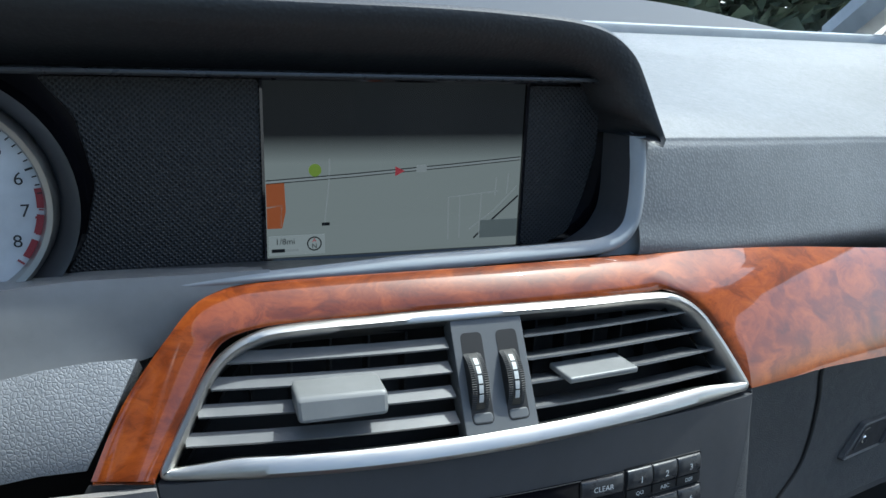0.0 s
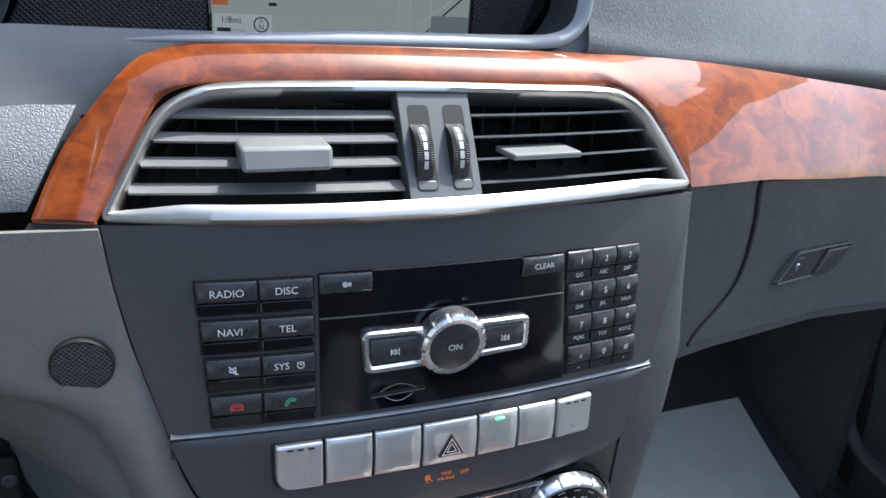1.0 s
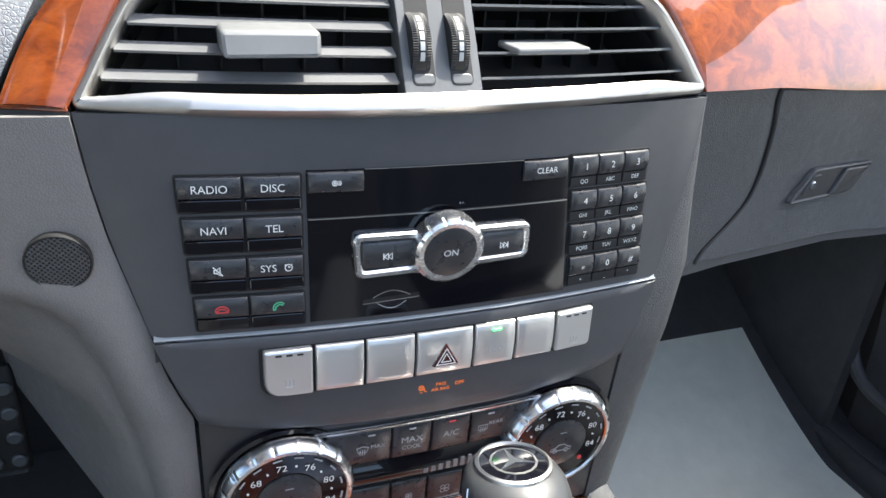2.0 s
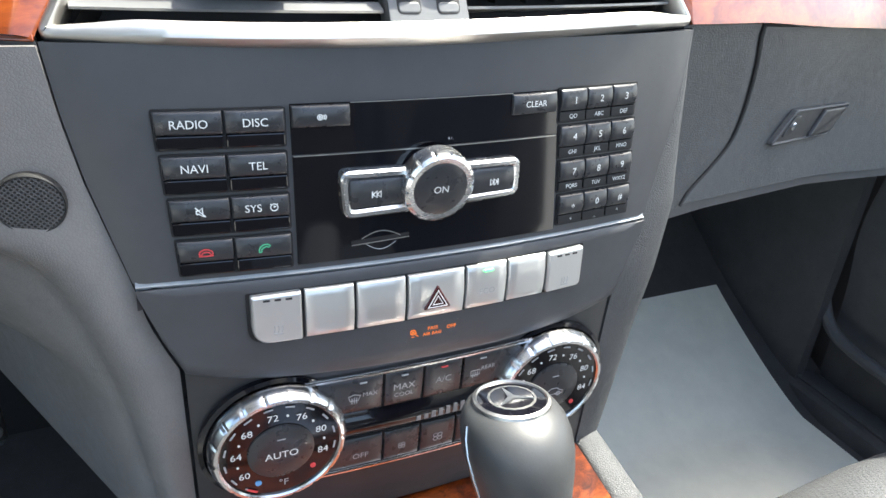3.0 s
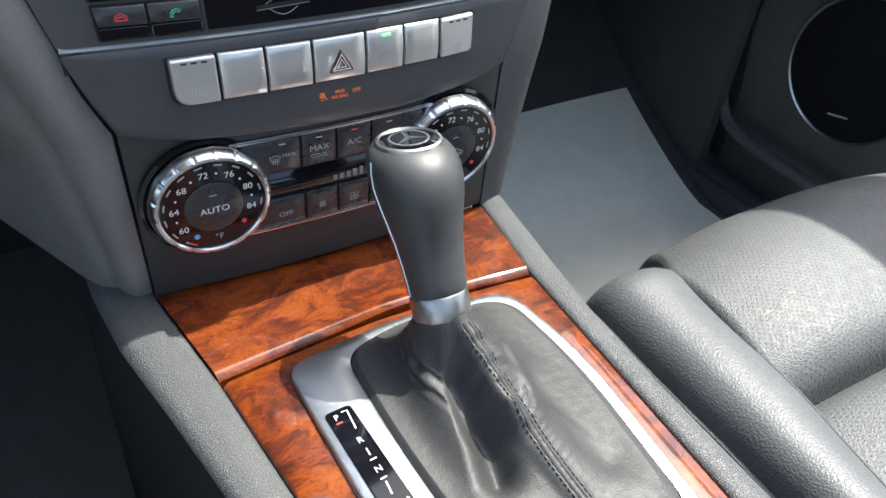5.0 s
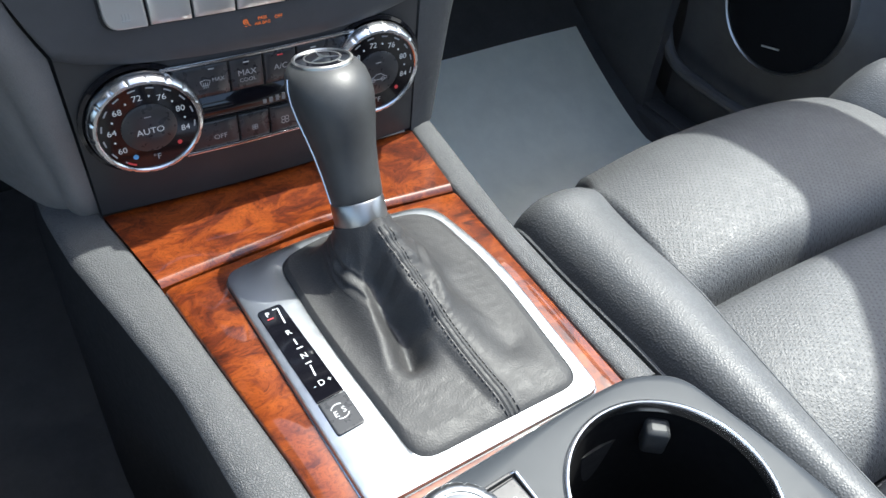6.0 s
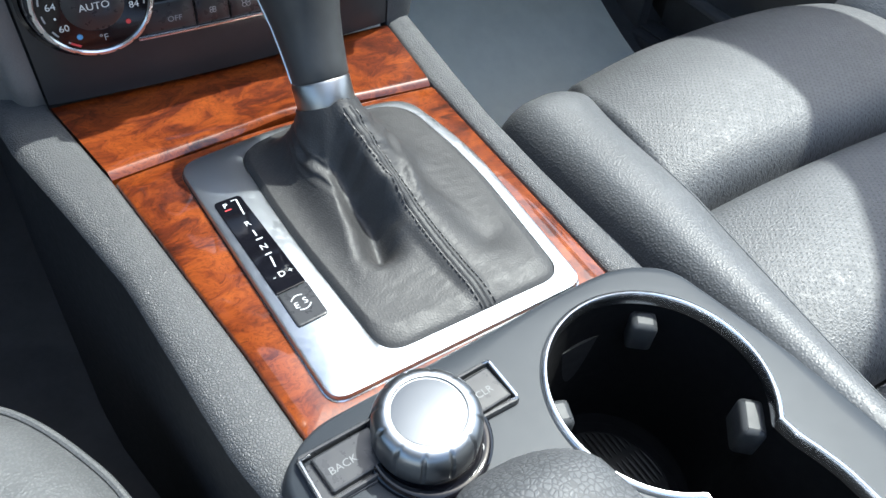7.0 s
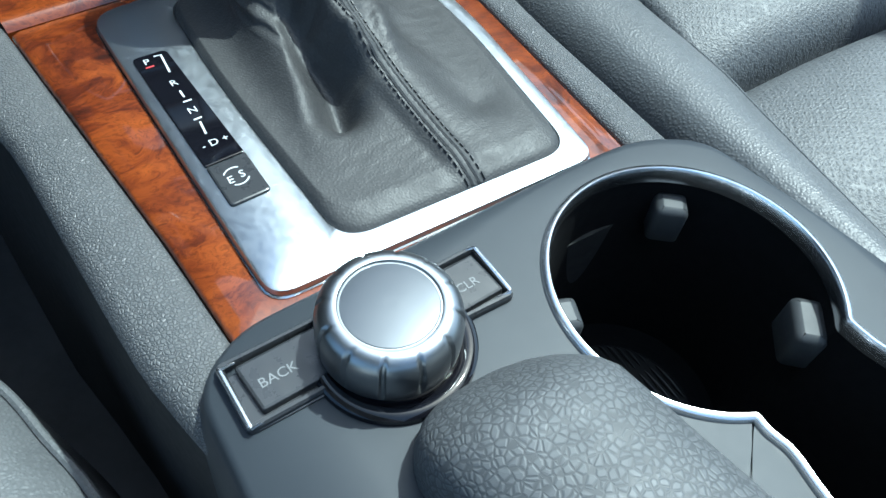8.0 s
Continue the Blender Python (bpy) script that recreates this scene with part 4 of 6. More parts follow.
def ring_points(r, n=14, a0=0, a1=360, cx=0.0, cy=0.0):
    return [(cx + r * math.cos(radians(a0 + (a1 - a0) * k / n)), cy + r * math.sin(radians(a0 + (a1 - a0) * k / n))) for k in range(n + 1)]


def radio():
    r = thing("radio_unit", "black car radio with keypad, buttons and chrome knob", "car radio")
    def f(u, v):
        e = curve(v, EDGE)
        return MS(-e + 2 * e * u, v, 0 if .004 < u < .996 else -.0008)
    part("faceplate", sheet(f, [0, .004] + steps(.02, .98, 32) + [.996, 1], [.5618, .5626] + steps(.57, .648, 10) + [.6562, .657], .012), FASCIA, r, sharp=60)
    part("seam_strip", sheet(lambda u, v: MS(u, v, .0002 + .0006 * math.sin(math.pi * (v - .5601) / .0009)), steps(-.1290, .1290, 40), [.5601, .5603, .56055, .5608, .5610], .003), TRIM, r, "thin grey seam strip")
    # left hand keys
    tops, lows = [.6322, .6147, .5970, .5794], [.6176, .5998, .5822, .5646]
    names = [("RADIO", "DISC"), ("NAVI", "TEL"), ("", "SYS"), ("", "")]
    for i, (zt, zl) in enumerate(zip(tops, lows)):
        x0, x1, xm = -.1147 + .0011 * i, -.0655, -.0890
        part("key_surround", slab(quad(x0 - .0008, x1 + .0008, zl - .0008, zt + .0008, .0012, .0006), -.002, .0004, 0, MS), VOID, r)
        for j, (a, b) in enumerate(((x0, xm - .0004), (xm + .0004, x1))):
            zs = zt - .0092
            k = part("key", crown(a, b, zs, zt, .0017, .0010, MS, .0003 if j == 0 else 0), KEY, r, sharp=60)
            part("lower_strip", slab(quad(a + .0003, b, zl, zs - .0002, .0009, .0003 if j == 0 else 0), -.001, .0018, .0005, MS), GLOSS, k, "glossy black strip below the key")
            cx, cz = (a + b) / 2, (zt + zs) / 2 - .0002
            word = names[i][j]
            if word == "SYS":
                words(k, "SYS", .0033, cx - .0032, cz, .0028, MS, WHITE)
                icon(k, [ring_points(1), [(0, 0), (0, .55)], [(0, 0), (.5, .3)], [(-1.0, 1.0), (-.7, .7)], [(1.0, 1.0), (.7, .7)]], cx + .0052, cz, .0015, .0028, MS, WHITE, .0004)
            elif word:
                words(k, word, .0034, cx, cz, .0028, MS, WHITE)
            elif i == 2:
                icon(k, [[(-.9, -.4), (-.9, .4), (-.3, .4), (.5, 1.1), (.5, -1.1), (-.3, -.4), (-.9, -.4)], [(-1.1, 1.2), (1.1, -1.2)]], cx, cz, .0017, .0028, MS, WHITE, .0005)
            else:
                hand = [(-1.5, -.3), (-1.2, .35), (-.5, .75), (0, .8), (.5, .75), (1.2, .35), (1.5, -.3), (.9, -.4), (.7, .05), (0, .2), (-.7, .05), (-.9, -.4), (-1.5, -.3)]
                if j == 1:
                    hand = [(x * .8 - y * .5, x * .5 + y * .8) for x, y in hand]
                icon(k, [hand] + ([[(-1.5, -.7), (1.5, -.7)]] if j == 0 else []), cx, cz, .0019, .0028, MS, RED if j == 0 else GREEN, .0005)
    # glass front with disc slot
    part("glass_flap", sheet(lambda u, v: MS(-.0630 + (.1262 + .001 * (1 - v)) * u, .6130 + .0208 * v, .0006), steps(0, 1, 40, .004), steps(0, 1, 6, .02), .002), GLOSS, r, "gloss black upper flap")
    part("glass_front", sheet(lambda u, v: MS(-.0629 + (.1297 - .0026 * v) * u, .5645 + .0477 * v, .0008), steps(0, 1, 40, .004), steps(0, 1, 12, .01), .002), GLOSS, r, "gloss black front plate")
    part("slot_edge", ribbon([(-.0625 + .1262 * k / 24, .6125) for k in range(25)], .0005, MS, .0012), SATIN, r)
    part("slot_edge", ribbon([(-.0380 + .0765 * k / 16, .6336) for k in range(17)], .0003, MS, .0009), SATIN, r)
    ej = part("eject_key", crown(-.0626, -.0386, .6242, .6332, .0018, .0010, MS), KEY, r, sharp=60)
    icon(ej, [ring_points(.7, cx=-.5), ring_points(.25, cx=-.5), [(.5, .6), (.75, 0), (.5, -.6)], [(.95, .7), (1.25, 0), (.95, -.7)]], -.0506, .6287, .0015, .0030, MS, WHITE, .0004)
    cl = part("clear_key", crown(.0382, .0622, .6238, .6332, .0018, .0010, MS), KEY, r, sharp=60)
    words(cl, "CLEAR", .0028, .0502, .6286, .0030, MS, WHITE)
    # transport bar and knob
    bar = rounded([(-.0425, .5852), (.0415, .5878), (.0422, .6046), (-.0438, .6052)], .0042)
    part("chrome_surround", rim(bar, [(-.0006, .0), (-.0006, .0040), (.0003, .0050), (.0020, .0050), (.0031, .0040), (.0031, .0)], MS), BRIGHT, r, "chrome surround of the skip keys")
    part("bar_floor", slab(inset(ccw(bar), .002), -.001, .0030, 0, MS), VOID, r)
    for a, b, fl in ((-.0402, -.0150, -1), (.0150, .0394, 1)):
        k = part("skip_key", crown(a, b, .5890, .6018, .0040, .0012, MS), KEY, r, sharp=60)
        cx = (a + b) / 2 + .001 * fl
        icon(k, [[(0, 0), (1, .8), (1, -.8), (0, 0)], [(-1, 0), (0, .8), (0, -.8), (-1, 0)], [(-1.15, .8), (-1.15, -.8)]] if fl < 0 else [[(0, 0), (-1, .8), (-1, -.8), (0, 0)], [(1, 0), (0, .8), (0, -.8), (1, 0)], [(1.15, .8), (1.15, -.8)]], cx, .5953, .0018, .0056, MS, WHITE, .0005)
    place = Matrix.Translation(MS(-.0005, .5975, 0)) @ Euler((radians(90 + 6), 0, 0)).to_matrix().to_4x4()
    rp = lambda a, k: 1.0 - (.05 if k in (2, 3) and (a * 14 / (2 * math.pi)) % 1 < .10 else 0)
    kn = part("volume_knob", lathe([(.0168, 0), (.0168, .0055), (.0170, .0065), (.0166, .0088), (.0150, .0100), (.0128, .0096), (.0126, .0088)], 140, place, ripple=rp), BRIGHT, r, "ribbed chrome rotary knob", sharp=30)
    cap = part("knob_cap", lathe([(.0126, .006), (.0126, .0098), (.0118, .0102), (.006, .0103)], 48, place), KEY, kn)
    MK = lambda u, v, w: place @ Vector((u, v, w))
    words(cap, "ON", .0034, 0, 0, .0105, MK, WHITE)
    words(r, "4 / .", .0014, .0075, .6158, .0012, MS, GREY)
    # card slot
    sd = part("card_slot", slab(rounded([(-.0391, .5712), (-.0121, .5725), (-.0121, .5742), (-.0391, .5729)], .0004), .0, .0010, 0, MS), VOID, r)
    part("slot_lip", ribbon([(-.0391 + .027 * k / 12, .5709 + .0013 * k / 12) for k in range(13)], .0004, MS, .0013), SATIN, sd)
    part("slot_lip", ribbon([(-.0345 + .018 * k / 12, .5735 + .0030 * math.sin(math.pi * k / 12)) for k in range(13)], .0004, MS, .0013), SATIN, sd)
    part("slot_lip", ribbon([(-.0325 + .014 * k / 12, .5708 - .0030 * math.sin(math.pi * k / 12)) for k in range(13)], .0003, MS, .0013), GREY, sd)
    # telephone keypad
    digits = ["123", "456", "789", "*0#"]
    small = [("QO", "ABC", "DEF"), ("GHI", "JKL", "MNO"), ("PQRS", "TUV", "WXYZ"), ("+", "_", "^")]
    for i in range(4):
        zt = .6337 - .01735 * i
        x0 = .0643 + .0014 * i
        wd = (.0470 - .0004 * i) / 3
        part("key_surround", slab(quad(x0 - .0008, x0 + 3 * wd + .0008, zt - .0158, zt + .0008, .001), -.002, .0004, 0, MS), VOID, r)
        for j in range(3):
            a, b = x0 + wd * j + .0003, x0 + wd * (j + 1) - .0003
            k = part("number_key", crown(a, b, zt - .0100, zt, .0018, .0012, MS), KEY, r, sharp=60)
            cx = (a + b) / 2
            words(k, digits[i][j], .0034, cx + .0004, zt - (.0050 if digits[i][j] != "*" else .0064), .0032, MS, WHITE)
            s = part("letter_strip", slab(quad(a, b, zt - .0150, zt - .0103, .0006), -.001, .0016, .0004, MS), VOID, k)
            words(s, small[i][j], .0021, cx + .0004, zt - .0127, .0018, MS, WHITE)


def switches():
    r = thing("switch_panel", "black switch panel with seven silver keys", "switch panel")
    def f(u, v):
        z1 = .5590
        x = -.1290 + .258 * u
        zlo = curve(x, NOTCH) if abs(x) < .1155 else .5171 + (abs(x) - .1155) / (.1290 - .1155) * .04
        z = zlo + (z1 - zlo) * v
        return MS(x, z, .0012 * (1 if .03 < v < .985 else .2))
    part("faceplate", sheet(f, [0, .012, .03] + steps(.06, .94, 36) + [.97, .988, 1], [0, .035, .15, .3, .45, .6, .75, .9, .98, 1], .010), FASCIA, r, sharp=60)
    xs = [-.0855, -.0621, -.0383, -.0136, .0166, .0399, .0630, .0862]
    part("key_surround", slab(rounded([(-.0863, .5285), (.0872, .5300), (.0868, .5540), (-.0863, .5535)], [.008, .004, .001, .001]), -.002, .0016, 0, MS), VOID, r)
    for i, (a, b) in enumerate(zip(xs, xs[1:])):
        zl = .5293 + .0003 * i
        c = [(a + .0008, zl), (b - .0007, zl + .0002), (b - .0007, .5534), (a + .0008, .5530)]
        rad = [.0012] * 4
        if i == 0:
            rad[0] = .0085
        if i == 6:
            rad[1] = .0035
        k = part("silver_key", slab(rounded(c, rad, 6), -.001, .0046, .0012, MS) if i in (0, 6) else crown(a + .0008, b - .0007, zl, .5532, .0034, .0012, MS), SILVER, r, sharp=60)
        if i in (0, 6):
            for q in range(3):
                x = a + .006 + .0048 * q if i == 0 else b - .0175 + .0048 * q
                part("lamp_window", slab(quad(x, x + .0028, .5505, .5514, .0001), .004, .0049, 0, MS), INK, k)
            icon(k, [[(-1, -1), (-.8, 0), (-.9, 1)], [(0, -1), (.2, 0), (.1, 1)], [(1, -1), (1.2, 0), (1.1, 1)], [(-1.2, -1.4), (1.4, -1.4)]], (a + b) / 2, .5365, .0017, .0048, MS, GREYPALE, .0005)
        if i == 4:
            words(k, "ECO", .0032, (a + b) / 2, .5395, .0048, MS, GREYPALE)
            part("lamp_window", slab(quad(a + .0095, a + .0145, .5500, .5510, .0002), .004, .0049, 0, MS), LIT, k, "small green indicator lamp")
        if i == 3:
            tri = [(.0015 + .0083 * math.cos(radians(t)), .5392 + .0083 * math.sin(radians(t))) for t in (90, 210, 330)]
            h = part("hazard_lens", slab(rounded(tri, .0012), .003, .0056, .0008, MS), HAZARD, k, "dark red triangular warning key")
            C = (.0015, .5392)
            for q, wd in ((.68, .0009), (.36, .0007)):
                pts = [(C[0] + (x - C[0]) * q, C[1] + (z - C[1]) * q) for x, z in tri]
                part("triangle", ribbon(pts, wd, MS, .0058, True), WHITE, h)
    lamp = part("airbag_lamp", slab(quad(-.0125, .0150, .5155, .5250, .001), -.001, .0010, 0, MS), FASCIA, r)
    words(lamp, "PASS", .0019, .0012, .5222, .0014, MS, ORANGE)
    words(lamp, "AIR BAG", .0019, .0010, .5192, .0014, MS, ORANGE)
    words(lamp, "OFF", .0021, .0112, .5212, .0014, MS, ORANGE)
    icon(lamp, [ring_points(.7, cx=-.2, cy=.5), [(-.8, 1.1), (.4, -.1)], [(-.8, -.1), (.4, 1.1)], [(.6, .4), (.7, -.6), (1.4, -.9)], [(-.6, -.9), (.2, -1.0)]], -.0088, .5205, .0019, .0014, MS, ORANGE, .0003)


def dial(parent, x, z, middle, lit):
    place = Matrix.Translation(MS(x, z, 0)) @ Euler((radians(90 + 2), 0, 0)).to_matrix().to_4x4()
    d = thing("temperature_dial", "chrome ringed temperature dial with black face and white numbers", "dial", "temperature dials")
    part("socket", lathe([(.0372, -.002), (.0372, .0012), (.0350, .0018), (.0340, -.002)], 64, place, cap1=False), GLOSS, d)
    rp = lambda a, k: 1.0 - (.022 if k in (2, 3, 4) and (a * 18 / (2 * math.pi)) % 1 < .09 else 0)
    part("chrome_ring", lathe([(.0338, 0), (.0338, .004), (.0334, .0062), (.0322, .0092), (.0312, .0102), (.0296, .0104), (.0288, .0096), (.0286, .006)], 216, place, cap1=False, ripple=rp), CHROME, d, "ribbed chrome ring", sharp=30)
    face = part("face", lathe([(.0290, .004), (.0290, .0088), (.016, .0092)], 64, place), DIALFACE, d)
    cap = part("cap", lathe([(.0160, .008), (.0160, .0102), (.0150, .0108), (.006, .0110)], 56, place), KEY, d)
    MK = lambda u, v, w: place @ Vector((u, v, w))
    R = lambda r, a: (r * math.cos(radians(a)), r * math.sin(radians(a)))
    for i, s in enumerate(("60", "64", "68", "72", "76", "80", "84")):
        a = 213 - 38 * i
        words(face, s, .0040, *R(.0212, a), .0096, MK, WHITE)
        if i < 6:
            part("dot", lathe([(.0006, .0090), (.0006, .0095)], 10, place @ Matrix.Translation((*R(.0212, a - 19), 0))), WHITE, face)
    for i in range(12):
        a = 232 - 22 * i
        part("dash_mark", ribbon([R(.0266, a + 6 - 2.4 * k) for k in range(5)], .0009, MK, .0094), GREY, face)
    part("dash_mark", ribbon([R(.0266, 243 - 2.4 * k) for k in range(6)], .0013, MK, .0096), RED, face)
    part("dot", lathe([(.0016, .0090), (.0016, .0096)], 14, place @ Matrix.Translation((*R(.0215, 238), 0))), BLUE, face)
    part("dot", lathe([(.0014, .0090), (.0014, .0096)], 14, place @ Matrix.Translation((*R(.0215, -44), 0))), RED, face)
    words(face, "°F", .0042, *R(.0215, 272), .0096, MK, GREY)
    if middle:
        words(cap, middle, .0042, 0, -.0012, .0113, MK, WHITE)
    else:
        icon(cap, [[(-2, -.4), (-1.9, .1), (-1.1, .3), (-.4, .9), (.7, .9), (1.4, .3), (2, .1), (2, -.4), (-2, -.4)], ring_points(.4, cx=-1.1, cy=-.4), ring_points(.4, cx=1.1, cy=-.4)], 0, -.003, .0032, .0113, MK, GREY, .0005)
    part("mark", ribbon([(-.002, .0085), (.002, .0085)], .0006, MK, .0112), GREY, cap)
    return d


def climate():
    c = thing("climate_panel", "dark grey climate control panel with black keys", "climate control")
    def f(u, v):
        e = .1140
        x = -e + 2 * e * u
        top = min(.518, curve(x, NOTCH) + .0015)
        z = .4035 + (top - .4035) * v
        return MS(x, z, -.0012 if .006 < u < .994 and .02 < v else -.0024)
    part("faceplate", sheet(f, [0, .006] + steps(.03, .97, 30) + [.994, 1], [0, .02] + steps(.08, 1, 14), .010), CLIM, c, sharp=60)
    part("top_strip", sheet(lambda u, v: MS(u, .5003 + .0012 * (u / .06) ** 2 * 0 + v, .0018 if abs(v) < .0007 else .0002), steps(-.0620, .0620, 26), [-.0009, -.0006, 0, .0006, .0009], .002), CHROME, c, "narrow chrome strip above the keys")
    part("foot_strip", sheet(lambda u, v: MS(u, .4378 + v, .0016 if abs(v) < .0006 else .0002), steps(-.0560, .0560, 24), [-.0008, -.0005, 0, .0005, .0008], .002), CHROME, c, "narrow chrome strip below the keys")
    part("key_bed", slab([(-.056, .4388), (.056, .4388), (.060, .4990), (-.060, .4990)], -.003, -.0006, 0, MS), VOID, c)
    xs = [-.0560, -.0226, -.0010, .0210, .0560]
    for i, (a, b) in enumerate(zip(xs, xs[1:])):
        k = part("key", crown(a + .0006, b - .0006, .4772, .4984, .0009, .0005, MS), KEY, c, sharp=60)
        cx = (a + b) / 2 + (.006 if i == 0 else -.006 if i == 3 else 0)
        part("lamp_window", slab(quad(cx - .0018, cx + .0018, .4957, .4963, .0001), .0005, .0017, 0, MS), RED if i == 2 else GREY, k)
        if i == 0:
            icon(k, [[(-1, .6), (0, .9), (1, .6), (.7, -.4), (-.7, -.4), (-1, .6)], [(-.4, -1), (-.4, .2)], [(0, -1), (0, .3)], [(.4, -1), (.4, .2)]], cx - .0045, .4868, .0030, .0016, MS, GREY, .0004)
            words(k, "MAX", .0026, cx + .0035, .4885, .0016, MS, GREY)
        elif i == 1:
            words(k, "MAX", .0040, cx, .4890, .0016, MS, GREY)
            words(k, "COOL", .0027, cx, .4840, .0016, MS, GREY)
        elif i == 2:
            words(k, "A/C", .0040, cx, .4880, .0016, MS, GREY)
        else:
            icon(k, [[(-1, .7), (1, .7), (1, -.5), (-1, -.5), (-1, .7)], [(-.5, -1), (-.5, .3)], [(0, -1), (0, .3)], [(.5, -1), (.5, .3)]], cx - .004, .4870, .0026, .0016, MS, GREY, .0004)
            words(k, "REAR", .0026, cx + .0035, .4895, .0016, MS, GREY)
    def disp(u, v):
        return MS(u, .4597 + .0168 * v, -.0004 + .0040 * math.sin(math.pi * min(1, v * 1.0)))
    part("display_strip", sheet(disp, steps(-.0560, .0560, 24), steps(0, 1, 10), .003), GLOSS, c, "rounded gloss black display strip")
    for k in range(7):
        x = -.0045 + .0042 * k
        part("level_bar", slab(quad(x, x + .0024, .4655, .4655 + .0030 + .0005 * k, .0002), .0030, .0040, 0, MS), DIM, c)
    ys = [-.0560, -.0212, -.0004, .0206, .0560]
    for i, (a, b) in enumerate(zip(ys, ys[1:])):
        k = part("key", crown(a + .0006, b - .0006, .4396, .4588, .0009, .0005, MS), KEY, c, sharp=60)
        cx = (a + b) / 2 + (.005 if i == 0 else 0)
        if i == 0:
            words(k, "OFF", .0036, cx, .4472, .0016, MS, GREY)
        elif i < 3:
            s = .0018 if i == 1 else .0026
            icon(k, [ring_points(.5, 8, cx=-.5, cy=.5), ring_points(.5, 8, cx=.5, cy=.5), ring_points(.5, 8, cx=-.5, cy=-.5), ring_points(.5, 8, cx=.5, cy=-.5)], cx, .4480, s, .0016, MS, GREY, .0004)
        else:
            icon(k, [[(-.8, 0), (.8, 0)]], cx, .4480, .003, .0016, MS, GREY, .0004)
    dial(c, -.0757, .4700, "AUTO", True)
    dial(c, .0757, .4700, "", False)


def stack_sides():
    ridge = [(.395, .1310), (.4421, .1348), (.4864, .1403), (.5113, .1450), (.5387, .1520), (.553, .1570), (.569, .1675), (.577, .180), (.583, .197), (.590, .228), (.598, .275), (.606, .325), (.612, .350), (.66, .360)]
    def left(u, v):
        z = .4005 + .2555 * v
        e, r = curve(z, EDGE) + .0008, curve(z, ridge)
        lift = .004 * max(0, 1 - v * 18)
        y0 = stack_y(min(r, .24), z) * .6 + .002 + .25 * max(0, r - .24)
        if u <= 1:
            x = -(e + (r - e) * u)
            y = stack_y(max(x, -.24), z) * .6 + .002 - .0024 * math.sin(math.pi * u) + .25 * max(0, -x - .24)
            return (x, y + .0015 + lift + .009 * u ** 5, z)
        t = u - 1
        s = .20 * t ** 1.4
        splay = .47 + 1.2 * min(1, max(0, (z - .50) / .08))
        return (-(r + .0075 * (1 - math.exp(-s / .006)) + splay * s), y0 + .0105 + lift + s, z - .05 * s * min(1, max(0, (z - .56) / .03)))
    us = [0, .02, .08, .2, .35, .5, .65, .75, .83, .9, .95, 1.0, 1.04, 1.08, 1.13, 1.19, 1.25, 1.4, 1.6, 1.8, 2.0]
    vs = [0, .004] + steps(.03, .64, 22) + steps(.66, .86, 24) + steps(.89, 1, 4)
    p = thing("stack_housing", "charcoal grained housing of the centre stack with a round grille", "housing")
    part("side_panel", sheet(left, us, vs, -.004), PANEL, p, sharp=80)
    place = Matrix.Translation((-.1608, .0055, .5985)) @ Euler((radians(90 + 4), 0, radians(-5))).to_matrix().to_4x4()
    part("grille_ring", lathe([(.0126, -.003), (.0126, .0004), (.0122, .0008), (.0117, .0005), (.0114, -.001)], 40, place, cap1=False), RUBBER, p)
    part("grille_mesh", lathe([(.0116, -.002), (.0116, .0006), (.005, .0008)], 36, place), GRILLE, p, "round perforated grille")
    outer = [(.395, .1405), (.405, .1415), (.48, .1495), (.5600, .1620), (.60, .1580), (.657, .1515)]
    def right(u, v):
        z = .400 + .2575 * v
        e, r = curve(z, EDGE) + .0008, curve(z, outer)
        if u <= 1:
            x = e + (r - e) * u
            return (x, stack_y(x, z) + .002 + .008 * u ** 4, z)
        t = u - 1
        return (r + .003 * min(1, t * 8), stack_y(r, z) + .010 + .24 * t ** 1.3, z)
    part("side_panel", sheet(right, [0, .03, .15, .4, .7, .9, 1.0, 1.05, 1.12, 1.3, 1.6, 2.0], steps(0, 1, 24, .004), .006), GLOVE, p, "dark grey grained side panel", sharp=80)


# ================================================================ console
WL = [(.003, -.1150), (-.0784, -.1000), (-.2232, -.0800), (-.285, -.0735)]
WR = [(.003, .1165), (-.0741, .1065), (-.2650, .1005), (-.285, .0995)]


